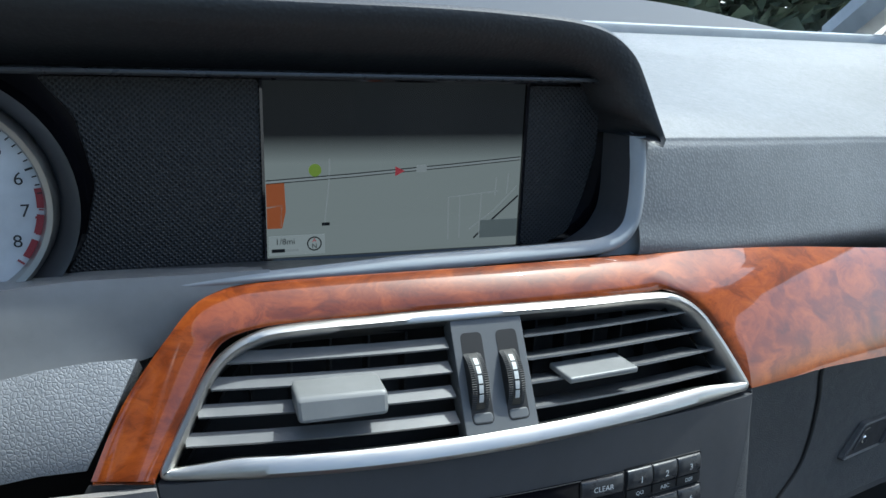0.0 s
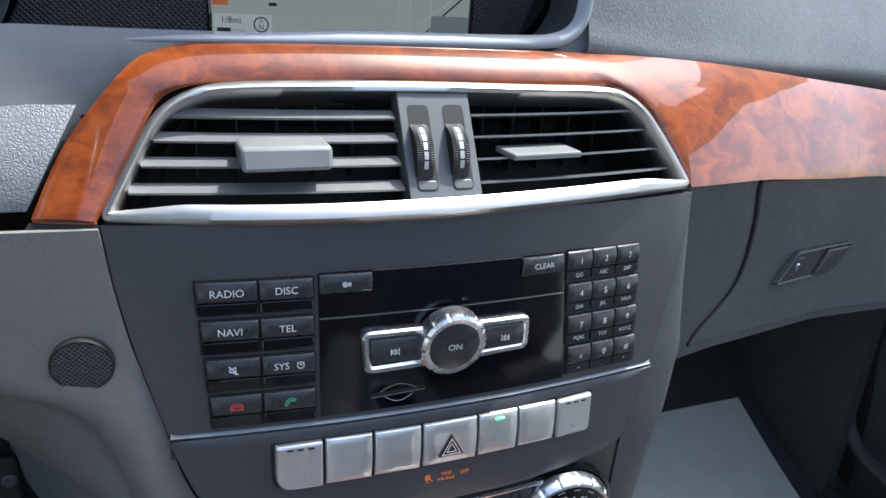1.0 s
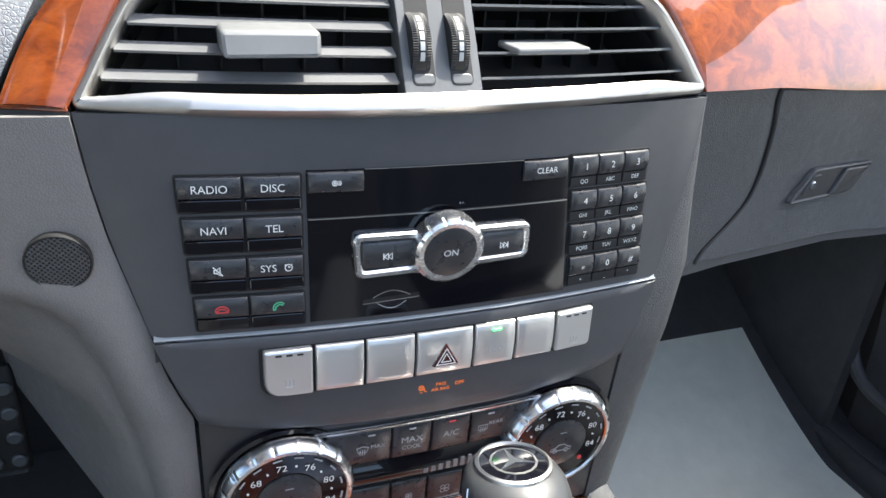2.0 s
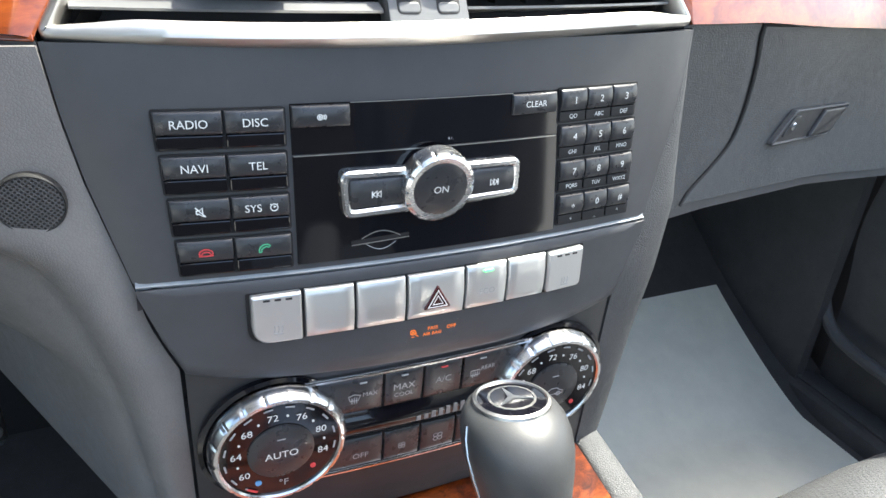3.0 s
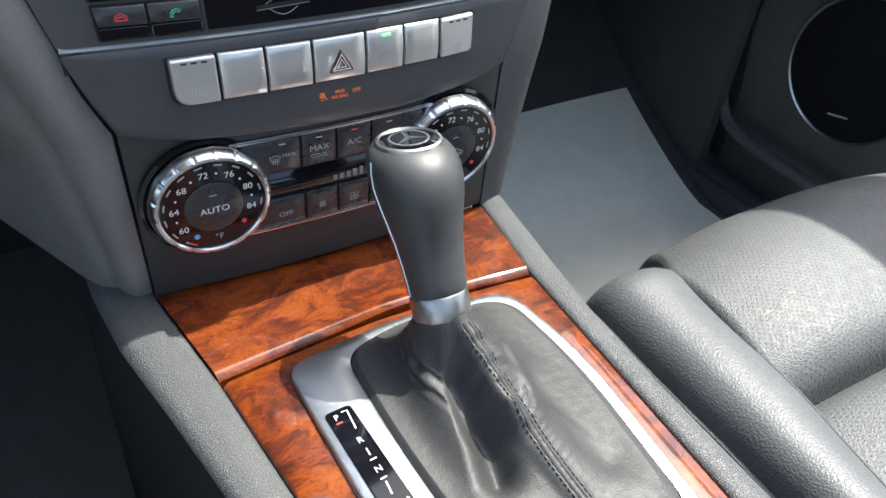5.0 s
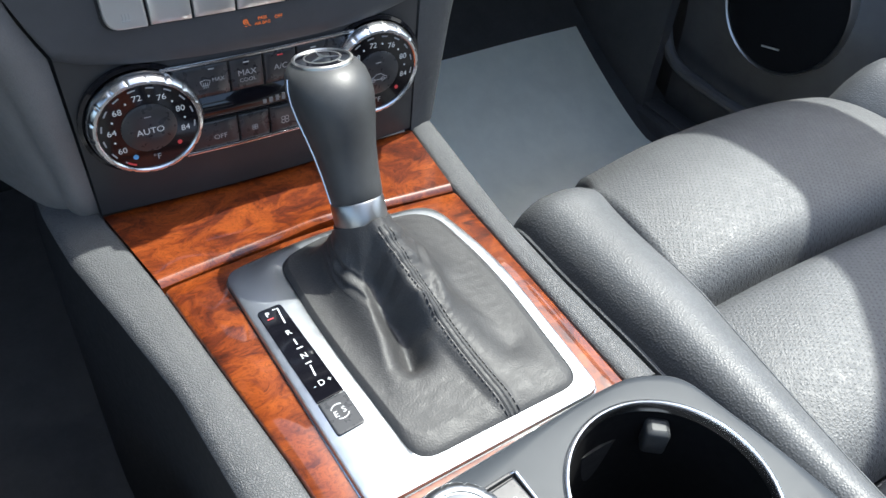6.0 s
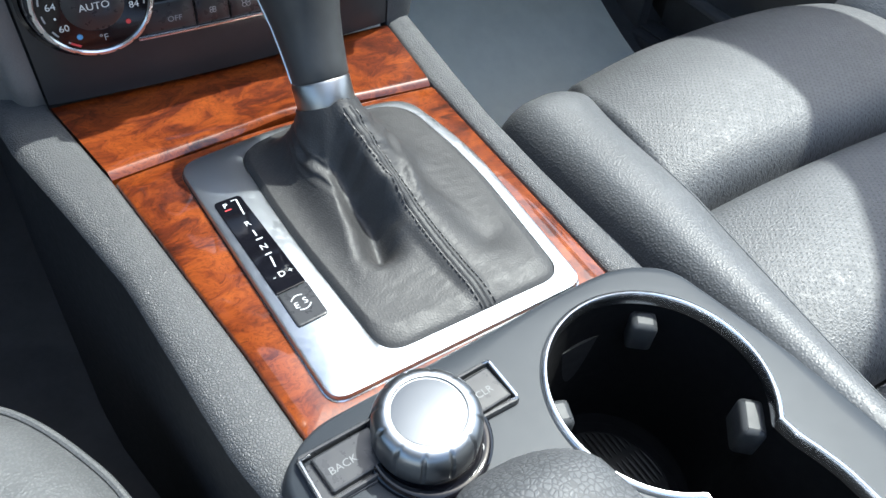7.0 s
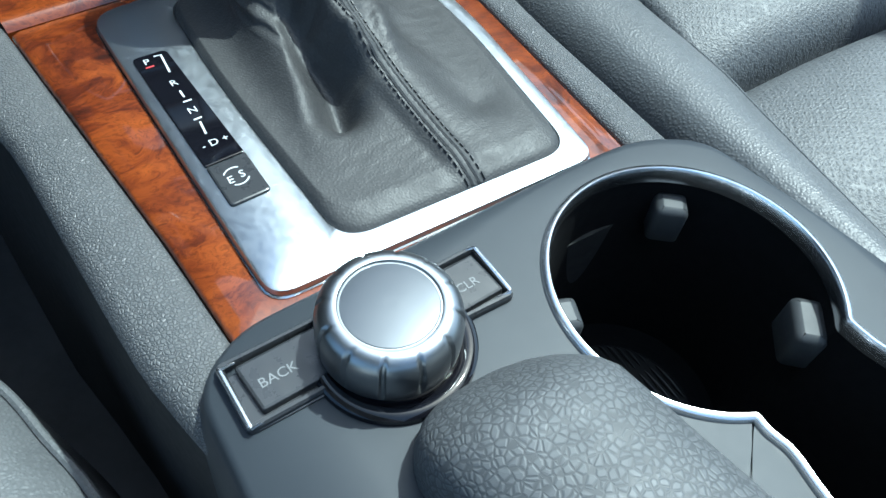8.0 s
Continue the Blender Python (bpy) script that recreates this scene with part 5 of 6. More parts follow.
def console():
    # rails either side
    c = thing("console_body", "grey grained console body with padded rails", "console")
    def rail(s):
        W = WL if s < 0 else WR
        O = [(.13, -.150), (.06, -.1490), (.02, -.1475), (-.0287, -.1415), (-.09, -.1275), (-.1552, -.1140), (-.2365, -.1060), (-.268, -.1025), (-.300, -.0950), (-.330, -.0860), (-.45, -.0820)] if s < 0 else [(.01, .1390), (-.05, .1320), (-.1217, .1235), (-.1839, .1208), (-.2683, .1215), (-.45, .135)]
        W2 = [(-y, x) for y, x in W]
        O2 = [(-y, x) for y, x in O]
        y0 = .125 if s < 0 else .012
        def f(u, v):
            y = y0 - (.454 + y0) * u
            a, b = curve(-y, W2), curve(-y, O2)
            pts = [(a, -.02), (a, .0002), (a + (b - a) * .12, .0022), (a + (b - a) * .5, .0032), (a + (b - a) * .84, .0014), (b, -.0035), (b + .001 * s, -.012), (b + .010 * s, -.10), (b + .02 * s, -.33)]
            t = v * (len(pts) - 1)
            i = min(int(t), len(pts) - 2)
            k = t - i
            return (pts[i][0] * (1 - k) + pts[i + 1][0] * k, y, .400 + pts[i][1] * (1 - k) + pts[i + 1][1] * k)
        part("rail", sheet(f, steps(0, .605 if s > 0 else .775, 44), steps(0, .64, 16), 0), HIDE, c, sharp=80)
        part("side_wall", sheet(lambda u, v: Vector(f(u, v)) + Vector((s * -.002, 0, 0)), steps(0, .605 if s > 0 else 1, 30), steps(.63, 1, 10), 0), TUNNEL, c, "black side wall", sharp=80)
    rail(-1)
    rail(1)
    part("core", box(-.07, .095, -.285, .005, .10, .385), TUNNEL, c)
    # wooden lid in front of the lever
    lid = thing("ashtray_lid", "burl walnut flap with a curved lip", "lid")
    WLn, WRn = [(-y, x) for y, x in WL], [(-y, x) for y, x in WR]
    def f(u, v):
        y1 = -.0700 - .007 * abs(2 * u - 1) ** 1.5
        y = .001 + (y1 - .001) * v
        a, b = curve(-y, WLn) + .0008, curve(-y, WRn) - .0008
        bump_ = .0045 * math.exp(-((u - .58) / .17) ** 2)
        z = .4005 + .0028 * math.sin(min(1, v * 1.05) * math.pi) * .4 + .0022 * v ** 3 + bump_ * max(0, (v - .62) / .38) ** 2
        z -= .0042 * max(0, (v - .93) / .07) ** 2
        return (a + (b - a) * u, y, z)
    part("flap", sheet(f, steps(0, 1, 36, .004), steps(0, .92, 14) + [.94, .955, .968, .98, .99, 1], -.004), WOOD, lid, sharp=60)
    def lip(u, v):
        y1 = -.0700 - .007 * abs(2 * u - 1) ** 1.5
        a, b = curve(-y1, WLn) + .0008, curve(-y1, WRn) - .0008
        bump_ = .0045 * math.exp(-((u - .58) / .17) ** 2)
        return (a + (b - a) * u, y1 - .0002 - .0006 * v, .3988 + bump_ - (.006 + bump_) * v)
    part("flap_edge", sheet(lip, steps(0, 1, 36), [0, .3, .6, 1]), WOOD, lid)
    # wooden surround of the gear lever
    wood = thing("lever_surround", "burl walnut surround with aluminium bezel round the gear lever", "trim")
    front = [(u, -.0730 - .0075 * abs(2 * u - 1) ** 1.5) for u in steps(0, 1, 24)]
    edge = [(curve(-y, WLn) + .0008 + (curve(-y, WRn) - curve(-y, WLn) - .0016) * u, y) for u, y in front]
    edge += [(curve(-y, WRn) - .0008, y) for y in steps(-.085, -.274, 24)] + [(curve(-y, WLn) + .0008, y) for y in steps(-.274, -.085, 24)]
    mid = (.018, -.172)
    opening = rounded([(-.045, -.258), (.078, -.258), (.086, -.150), (.077, -.092), (.005, -.083), (-.055, -.092), (-.053, -.150)], .012)
    def around(p, n=240):
        res = []
        for i in range(n):
            t = -math.pi + 2 * math.pi * i / n
            dx, dy = math.cos(t), math.sin(t)
            best = 0
            for (x1, y1), (x2, y2) in zip(p, p[1:] + p[:1]):
                den = dx * (y2 - y1) - dy * (x2 - x1)
                if abs(den) > 1e-12:
                    r = ((x1 - mid[0]) * (y2 - y1) - (y1 - mid[1]) * (x2 - x1)) / den
                    s = ((x1 - mid[0]) * dy - (y1 - mid[1]) * dx) / den
                    if -1e-6 <= s <= 1 + 1e-6 and r > 0:
                        best = max(best, r)
            res.append((mid[0] + dx * best, mid[1] + dy * best))
        return res
    E, Q = around(edge), around(opening)
    half = [((a[0] + b[0]) / 2, (a[1] + b[1]) / 2) for a, b in zip(E, Q)]
    near = inset(E, .0016)
    step = inset(E, .0005)
    bm = bmesh.new()
    rings(bm, [[MC(u, v, w) for u, v in p] for p, w in ((E, -.004), (E, -.0010), (step, .0004), (near, .0012), (half, .0012), (Q, .0010), (Q, -.004))])
    part("board", bm, WOOD, wood, sharp=60)
    return wood


def shifter(wood):
    bz = wood
    out = rounded([(-.0570, -.2652), (.0828, -.2635), (.0908, -.150), (.0800, -.0880), (.0050, -.0790), (-.0655, -.0880), (-.0640, -.125)], [.009, .009, .06, .016, .06, .012, .05], 7)
    hole = rounded([(-.0262, -.2555), (.0755, -.2555), (.0830, -.160), (.0755, -.0945), (.006, -.0850), (-.0335, -.0940), (-.0335, -.160)], [.013, .013, .05, .018, .05, .014, .05], 7)
    out, hole = dense(ccw(out), .003), dense(ccw(hole), .003)
    n = 300
    def polar(p, c, k):
        res = []
        for i in range(k):
            t = -math.pi + 2 * math.pi * i / k
            best = None
            dx, dy = math.cos(t), math.sin(t)
            for (x1, y1), (x2, y2) in zip(p, p[1:] + p[:1]):
                ex, ey = x2 - x1, y2 - y1
                det = ex * -dy + dx * ey
                if abs(det) < 1e-12:
                    continue
                rx, ry = x1 - c[0], y1 - c[1]
                r = (ex * -ry + ey * rx) / det
                s = (dx * -ry + dy * rx) / det
                r = (rx * ey - ry * ex) / (dx * ey - dy * ex)
                s = (rx * dy - ry * dx) / (dx * ey - dy * ex)
                if 0 <= s <= 1 and r > 0:
                    best = max(best or 0, r)
            res.append((c[0] + dx * best, c[1] + dy * best))
        return res
    C = (.022, -.172)
    O, H = polar(out, C, n), polar(hole, C, n)
    def scale(p, k):
        return [(C[0] + (x - C[0]) * k, C[1] + (y - C[1]) * k) for x, y in p]
    def mixed(k):
        return [(a[0] + (b[0] - a[0]) * k, a[1] + (b[1] - a[1]) * k) for a, b in zip(O, H)]
    bm = bmesh.new()
    loops = [[MC(u, v, w) for u, v in p] for p, w in ((scale(O, 1.004), -.002), (scale(O, 1.004), .0030), (O, .0044), (scale(O, .985), .0050), (mixed(.6), .0052), (mixed(.97), .0052), (H, .0046), (H, -.004))]
    rings(bm, loops)
    part("plate", bm, ALU, bz, sharp=50)
    bm = bmesh.new()
    rings(bm, [[MC(u, v, w) for u, v in p] for p, w in ((scale(O, 1.012), -.002), (scale(O, 1.012), .0016), (scale(O, 1.006), .0020), (scale(O, 1.003), -.002))])
    part("edge_strip", bm, CHROME, bz, "thin bright edge")
    # gear position display
    g = thing("gear_display", "black gear position strip with white letters", "gear display")
    strip = rounded([(-.0552, -.2005), (-.0392, -.1992), (-.0447, -.1268), (-.0597, -.1275)], [.0008, .0008, .003, .003], 5)
    part("window", slab(strip, .003, .0060, .0005, MC), GLOSS, g, "gloss black indicator window")
    key = part("mode_key", slab(rounded([(-.0540, -.2232), (-.0380, -.2220), (-.0390, -.1997), (-.0550, -.2010)], [.002, .002, .0008, .0008], 4), .003, .0064, .0008, MC), KEY, g, "satin black mode key")
    tilt = .06
    for s, x, y in (("P", -.0545, -.1325), ("R", -.0492, -.1500), ("N", -.0482, -.1690), ("D", -.0475, -.1898), ("-", -.0517, -.1903), ("+", -.0428, -.1895)):
        words(g, s, .0037 if s in "PRND" else .0034, x, y, .0062, MC, WHITE, slant=tilt)
    for q in ([(-.0508, -.1300), (-.0478, -.1300), (-.0482, -.1425)], [(-.0486, -.1555), (-.0484, -.1600)], [(-.0498, -.1628), (-.0462, -.1626)], [(-.0498, -.1745), (-.0464, -.1742)], [(-.0480, -.1765), (-.0484, -.1840)]):
        part("gate_line", ribbon(q, .0008, MC, .0062), WHITE, g)
    part("gate_line", ribbon([(-.0560, -.1362), (-.0525, -.1360)], .0009, MC, .0063), RED, g, "red line under the park letter")
    words(key, "S", .0037, -.0446, -.2105, .0066, MC, WHITE)
    words(key, "E", .0037, -.0494, -.2117, .0066, MC, WHITE)
    for a0, a1 in ((60, 150), (240, 330)):
        part("arc", ribbon([(-.0468 + x, -.2105 + y) for x, y in ring_points(.0046, 8, a0, a1)], .0005, MC, .0066), WHITE, key)
    # leather boot
    b = thing("lever_boot", "creased black leather boot with double stitched seam", "lever boot")
    top_c, top_r = Vector((.0103, -.1225, .4445)), .0165
    HB = polar(hole, C, n)
    ex, ey = Vector((1, 0, 0)), Vector((0, .866, -.50))
    SPINE = [(.0125, -.134), (.0150, -.158), (.0195, -.186), (.0250, -.216), (.0310, -.2555)]
    # creases as plan lines: height, width to the left of the line, width to its right
    FOLDS = [([(-.0040, -.128), (.0040, -.144), (.0100, -.160), (.0155, -.172)], .0050, .0080, .0034),
             ([(-.0040, -.158), (.0040, -.165), (.0120, -.176), (.0180, -.186)], .0100, .0054, .0046),
             ([(.0005, -.136), (.0015, -.152), (.0030, -.170), (.0040, -.186), (.0015, -.200)], -.0150, .0080, .0084),
             ([(.0040, -.206), (.0110, -.199), (.0190, -.198)], .0016, .0040, .0040),
             ([(.0260, -.127), (.0360, -.129), (.0410, -.138), (.0380, -.160), (.0310, -.186)], .0046, .0060, .0046),
             ([(.0200, -.112), (.0330, -.112), (.0450, -.118)], .0024, .0050, .0040),
             ([(.0420, -.165), (.0470, -.195), (.0540, -.216)], -.0042, .0110, .0110)]
    ROWS = 110
    def ease(k):
        k = min(1, k)
        return k * k * (3 - 2 * k)
    loops = []
    for k in range(ROWS + 1):
        t = k / ROWS
        loop = []
        for i in range(n):
            x, y = HB[i]
            a = math.atan2(y - C[1], x - C[0])
            low = Vector((C[0] + (x - C[0]) * .998, C[1] + (y - C[1]) * .998, .4046))
            up = top_c + (ex * math.cos(a) + ey * math.sin(a)) * top_r
            deg = (math.degrees(a) + 360) % 360
            rear = math.exp(-((deg - 284) / 26) ** 2)
            front = max(0, math.cos(a - radians(95))) ** 2
            s = t ** .90
            p = low.lerp(up, s)
            left = math.exp(-((deg - 188) / 42) ** 2)
            power = 2.8 - 1.0 * rear - .4 * front + .8 * left
            puff = .0042 * min(1, t / .07) ** .5 * (1 - .6 * t)
            rise = up.z - .4046 - puff
            p.z = .4046 + puff + rise * s ** power
            # fade of the creases towards the rim and the collar
            live = min(1, t / .16) * min(1, max(0, (1 - t) / .10))
            for line, h, wl, wr in FOLDS:
                d, along = off_line(p.x, p.y, line)
                w = wl if d > 0 else wr
                p.z += h * live * math.exp(-(d / w) ** 2) * (ease(1.6 * along) * min(1, .4 + 4 * (1 - along)) if h > 0 else 1)
            d, along = off_line(p.x, p.y, SPINE)
            p.z += .0024 * math.exp(-(d / .0052) ** 4) * min(1, t * 10)
            # gathers that run into the seam, finer wrinkles between
            pull = math.exp(-((abs(d) - .006) / .010) ** 2) * live
            wander = noise.noise(Vector((p.x * 60, p.y * 60, 1)))
            p.z += .00030 * pull * math.sin(along * 190 + wander * 6 + abs(d) * 330) * (1 - .8 * along)
            p.z += live * (.0002 * noise.noise(Vector((p.x * 45, p.y * 60, 3))) + .00016 * noise.noise(Vector((p.x * 190, p.y * 260, 7))))
            near = max(0, t - .66) / .34
            ring_fold = math.sin(near * 19 + 1.4 * math.sin(a * 2 + .7) + wander)
            p += (ex * math.cos(a) + ey * math.sin(a)) * .0009 * math.sin(near * math.pi) * ring_fold
            p += (ex * math.cos(a) + ey * math.sin(a)) * .0006 * min(1, near * 2.5) * max(0, 1 - near) * math.sin(a * 11 + 2 * wander)
            p.z = max(p.z, .3900)
            loop.append(p)
        loops.append(loop)
    bm = bmesh.new()
    rings(bm, loops, cap1=True)
    boot = part("boot", bm, BOOT, b, sharp=80)
    # seam: two rows of stitches with a raised welt, from the lever to the rear edge
    def seam(t, off):
        k = t * ROWS
        i = min(int(k), ROWS - 1)
        f = k - i
        target = math.atan2(-.2555 - C[1], .031 - C[0])
        ang = target + (radians(-78) - target) * t + off / max(.012, .075 * (1 - t) + .014 * t)
        m = ((ang + math.pi) / (2 * math.pi) * n) % n
        j = int(m)
        g_ = m - j
        pa = loops[i][j].lerp(loops[i][(j + 1) % n], g_)
        pb = loops[i + 1][j].lerp(loops[i + 1][(j + 1) % n], g_)
        return pa.lerp(pb, f)
    for off in (-.0034, .0034):
        for k in range(40):
            t0, t1 = .005 + .955 * k / 40, .005 + .955 * (k + .62) / 40
            p, q = seam(t0, off) + Vector((0, -.0002, .0006)), seam(t1, off) + Vector((0, -.0002, .0006))
            part("stitch", tube([p, q], .00042, 5), INK, boot)
    for off in (-.0013, .0013):
        part("welt", tube([seam(.004 + .966 * k / 50, off) + Vector((0, 0, -.0007)) for k in range(51)], .0013, 8), BOOT, boot)


def lever():
    l = thing("gear_lever", "black gear lever with silver collar and round chrome emblem", "gear lever")
    base = Vector((.0103, -.1245, .4420))
    top = Vector((.0106, -.0775, .5245))
    d = (top - base)
    length = d.length
    q0 = Euler((-math.atan2(d.y, d.z), 0, 0)).to_quaternion()
    q1 = Euler((-.20, 0, 0)).to_quaternion()
    def put(x, y, h):
        t = min(1, max(0, (h - .030) / (length - .030)))
        t = t * t * (3 - 2 * t)
        q = q0.slerp(q1, t)
        c = base + d.normalized() * min(h, length) + (q1 @ Vector((0, 0, 1))) * max(0, h - length)
        return c + q @ Vector((x, y, 0))
    def ell(prof, n=64, cap=True, lean=None):
        bm = bmesh.new()
        loops = []
        for r, h, sq in prof:
            loops.append([put(r * math.cos(2 * math.pi * i / n), r * sq * math.sin(2 * math.pi * i / n), h) for i in range(n)])
        rings(bm, loops, cap0=True, cap1=cap)
        return bm
    part("collar", ell([(.0150, -.001, 1.0), (.0156, .0005, 1.0), (.0156, .0150, 1.0), (.0150, .0162, 1.0), (.0148, .0165, 1)]), COLLAR, l, "brushed silver collar")
    k = [(.0150, .0160, 1), (.0156, .0175, 1), (.0160, .024, 1.0), (.0168, .034, 1.02), (.0182, .046, 1.05), (.0202, .057, 1.08), (.0222, .067, 1.10), (.0234, .076, 1.10), (.0232, .083, 1.10), (.0220, .0885, 1.08), (.0195, .0922, 1.06), (.0165, .0945, 1.04), (.0160, .0947, 1.03)]
    grip = part("grip", ell(k), GRIP, l, sharp=70)
    part("emblem_ring", ell([(.0168, .0935, 1.03), (.0166, .0956, 1.03), (.0152, .0962, 1.03), (.0146, .0952, 1.03)], cap=False), SATIN, grip, "bright ring")
    disc = part("emblem_disc", ell([(.0150, .0945, 1.03), (.0148, .0954, 1.03), (.009, .0962, 1.03)]), GLOSS, grip, "dark domed disc")
    head, up = put(0, 0, .0945), q1 @ Vector((0, 0, 1))
    MK = lambda u, v, w: head + q1 @ Vector((u, v, 0)) + up * (w - .0945)
    part("emblem_shape", rim([(.0105 * math.cos(a * .3927), .0105 * math.sin(a * .3927)) for a in range(16)], [(0, .0945), (0, .0962), (.0010, .0963), (.0012, .0945)], MK), SATIN, disc, "plain chrome ring")
    for a in (90, 210, 330):
        bm = bmesh.new()
        c, s = math.cos(radians(a)), math.sin(radians(a))
        p = [(c * .0100, s * .0100), (-s * .0016, c * .0016), (s * .0016, -c * .0016)]
        slab(p, .0945, .0965, 0, MK, bm)
        part("emblem_shape", bm, KNOB, disc, "plain chrome spoke")
    # bright seam down the driver's side
    pts = []
    for r, h, sq in k[1:-3]:
        a = radians(180)
        pts.append(put(r * 1.004 * math.cos(a), r * sq * math.sin(a), h))
    part("side_strip", tube(pts, .0006, 6), CHROME, grip, "thin chrome strip")


# ================================================================ rear console: controller, cups, palm rest
def rear_console():
    CX, CY, CR = .0684, -.3312, .0496
    panel = thing("rear_console", "soft charcoal rear console with a chrome rimmed cup holder", "console")
    out = dense(rounded([(-.0875, -.60), (.150, -.60), (.140, -.36), (.1245, -.2805), (.100, -.2670), (.070, -.2662), (-.034, -.2718), (-.072, -.2738), (-.0915, -.2870)], [.01, .01, .05, .012, .012, .02, .03, .010, .012], 6), .004)
    # opening: a round cup and a narrower slot behind it
    hole = []
    for k in range(65):
        a = radians(-50 + 298 * k / 64)
        hole.append((CX + CR * math.cos(a), CY + CR * math.sin(a)))
    hole += [(.0488, -.3825), (.0505, -.3890), (.0512, -.3935), (.0490, -.3990), (.0480, -.4060), (.0480, -.4600), (.0600, -.4720), (.0950, -.4720), (.1060, -.4600), (.1060, -.4000), (.1035, -.3880), (.1010, -.3800)]
    C = (.07, -.36)
    n = 320
    def polar(p, c):
        res = []
        for i in range(n):
            t = -math.pi + 2 * math.pi * (i + .5) / n
            dx, dy = math.cos(t), math.sin(t)
            best = 0
            for (x1, y1), (x2, y2) in zip(p, p[1:] + p[:1]):
                ex, ey = x2 - x1, y2 - y1
                den = dx * ey - dy * ex
                if abs(den) < 1e-12:
                    continue
                rx, ry = x1 - c[0], y1 - c[1]
                r = (rx * ey - ry * ex) / den
                s = (rx * dy - ry * dx) / den
                if -1e-6 <= s <= 1 + 1e-6 and r > 0:
                    best = max(best, r)
            res.append((c[0] + dx * best, c[1] + dy * best))
        return res
    O, H = polar(ccw(out), C), polar(ccw(hole), C)
    for _ in range(8):
        H = [((H[i - 1][0] + 2 * H[i][0] + H[(i + 1) % n][0]) / 4, (H[i - 1][1] + 2 * H[i][1] + H[(i + 1) % n][1]) / 4) for i in range(n)]
    def mid(k):
        return [(a[0] + (b[0] - a[0]) * k, a[1] + (b[1] - a[1]) * k) for a, b in zip(O, H)]
    def grow(p, d):
        return inset(p, d)
    bm = bmesh.new()
    rings(bm, [[MP(u, v, w) for u, v in p] for p, w in ((inset(O, -.006), -.060), (inset(O, -.003), -.016), (O, -.006), (inset(O, .0012), -.0022), (inset(O, .0035), -.0003), (mid(.3), 0), (mid(.7), 0), (inset(H, -.0032), 0), (inset(H, -.003), -.003))])
    part("top", bm, SOFT, panel, sharp=60)
    cup = panel
    bm = bmesh.new()
    rings(bm, [[MP(u, v, w) for u, v in p] for p, w in ((inset(H, -.0033), -.003), (inset(H, -.0033), .0006), (inset(H, -.0024), .0018), (inset(H, -.0008), .0020), (inset(H, 0), .0008), (inset(H, .0002), -.005))])
    part("cup_rim", bm, RIM, cup, "polished chrome rim", sharp=60)
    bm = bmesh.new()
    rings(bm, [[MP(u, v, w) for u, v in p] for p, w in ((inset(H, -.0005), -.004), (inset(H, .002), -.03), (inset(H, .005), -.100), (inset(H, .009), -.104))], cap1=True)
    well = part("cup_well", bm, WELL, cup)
    part("well_mat", lathe([(.036, 0), (.036, .002), (.034, .003), (.004, .003)], 48, Matrix.Translation((CX - .002, CY - .002, .3085))), MATTEX, well, "ribbed rubber disc")
    for a, wide in ((52, .0065), (160, .0065), (318, .0095)):
        q = Matrix.Translation((CX, CY, .412)) @ pose(0, 0, 0, 0, 0, a)
        part("spring_tab", box(.0385, .0500, -wide, wide, -.030, -.010, .0028, place=q), RUBBERGREY, cup, "grey sprung tab", sharp=80)
    # rotary controller with its two keys
    ctl = thing("controller", "silver rotary controller between two black keys", "controller")
    K = Vector((-.0345, -.3030))
    plate = rounded([(-.0825, -.3100), (-.0560, -.3092), (-.050, -.3165), (-.0190, -.3165), (-.0130, -.3070), (.0090, -.3050), (.0070, -.2852), (-.0150, -.2860), (-.022, -.2810), (-.047, -.2810), (-.053, -.2880), (-.0830, -.2900)], [.003, .004, .012, .012, .004, .003, .003, .004, .012, .012, .004, .003], 5)
    part("recess", slab(plate, -.004, .0008, .0005, MP), KEY, ctl)
    for xs, word, sg in (((-.0785, -.0520), "BACK", -1), ((-.0170, .0052), "CLR", 1)):
        a, b = xs
        kk = part("key", slab(rounded([(a + .002 * (sg < 0), -.3062), (b + .0018, -.3046), (b, -.2876), (a, -.2892)], .0012, 3), .0, .0034, .0010, MP), KEY, ctl)
        words(kk, word, .0034, (a + b) / 2 - .003 * (sg < 0) + .003 * (sg > 0), -.2980, .0036, MP, DIM, slant=.06)
        part("bezel", rim(rounded([(a - .0042, -.3098 if sg < 0 else -.3082), (b + .0040, -.3082), (b + .0034, -.2842), (a - .0046, -.2858)], .0022, 4), [(0, 0), (0, .0022), (.0006, .0030), (.0016, .0030), (.0022, .0018), (.0022, 0)], MP), KEY, ctl)
        e, f0, f1 = (a - .0030, -.3092, -.2880) if sg < 0 else (b + .0030, -.3066, -.2856)
        lean = -.0009 if sg < 0 else -.0006
        part("chrome_end", slab(rounded([(e - .0009, f0), (e + .0009, f0), (e + .0009 + lean, f1), (e - .0009 + lean, f1)], .0008, 4), .0, .0040, .0008, MP), CHROME, ctl, "chrome end bar")
        for q0, q1, g in ((f0, f0, 0), (f1, f1, lean)):
            part("chrome_corner", tube([MP(e + g, q0, .0030), MP(e + g - sg * .0050, q1 + .0004, .0024)], [.0007, .0003], 6), CHROME, ctl)
    place = Matrix.Translation((K.x, K.y, .412))
    part("skirt", lathe([(.0262, 0), (.0260, .0022), (.0248, .0032), (.0225, .0034), (.0205, .0026), (.020, .009)], 64, place @ pose(.0008, -.0012, 0)), GLOSS, ctl)
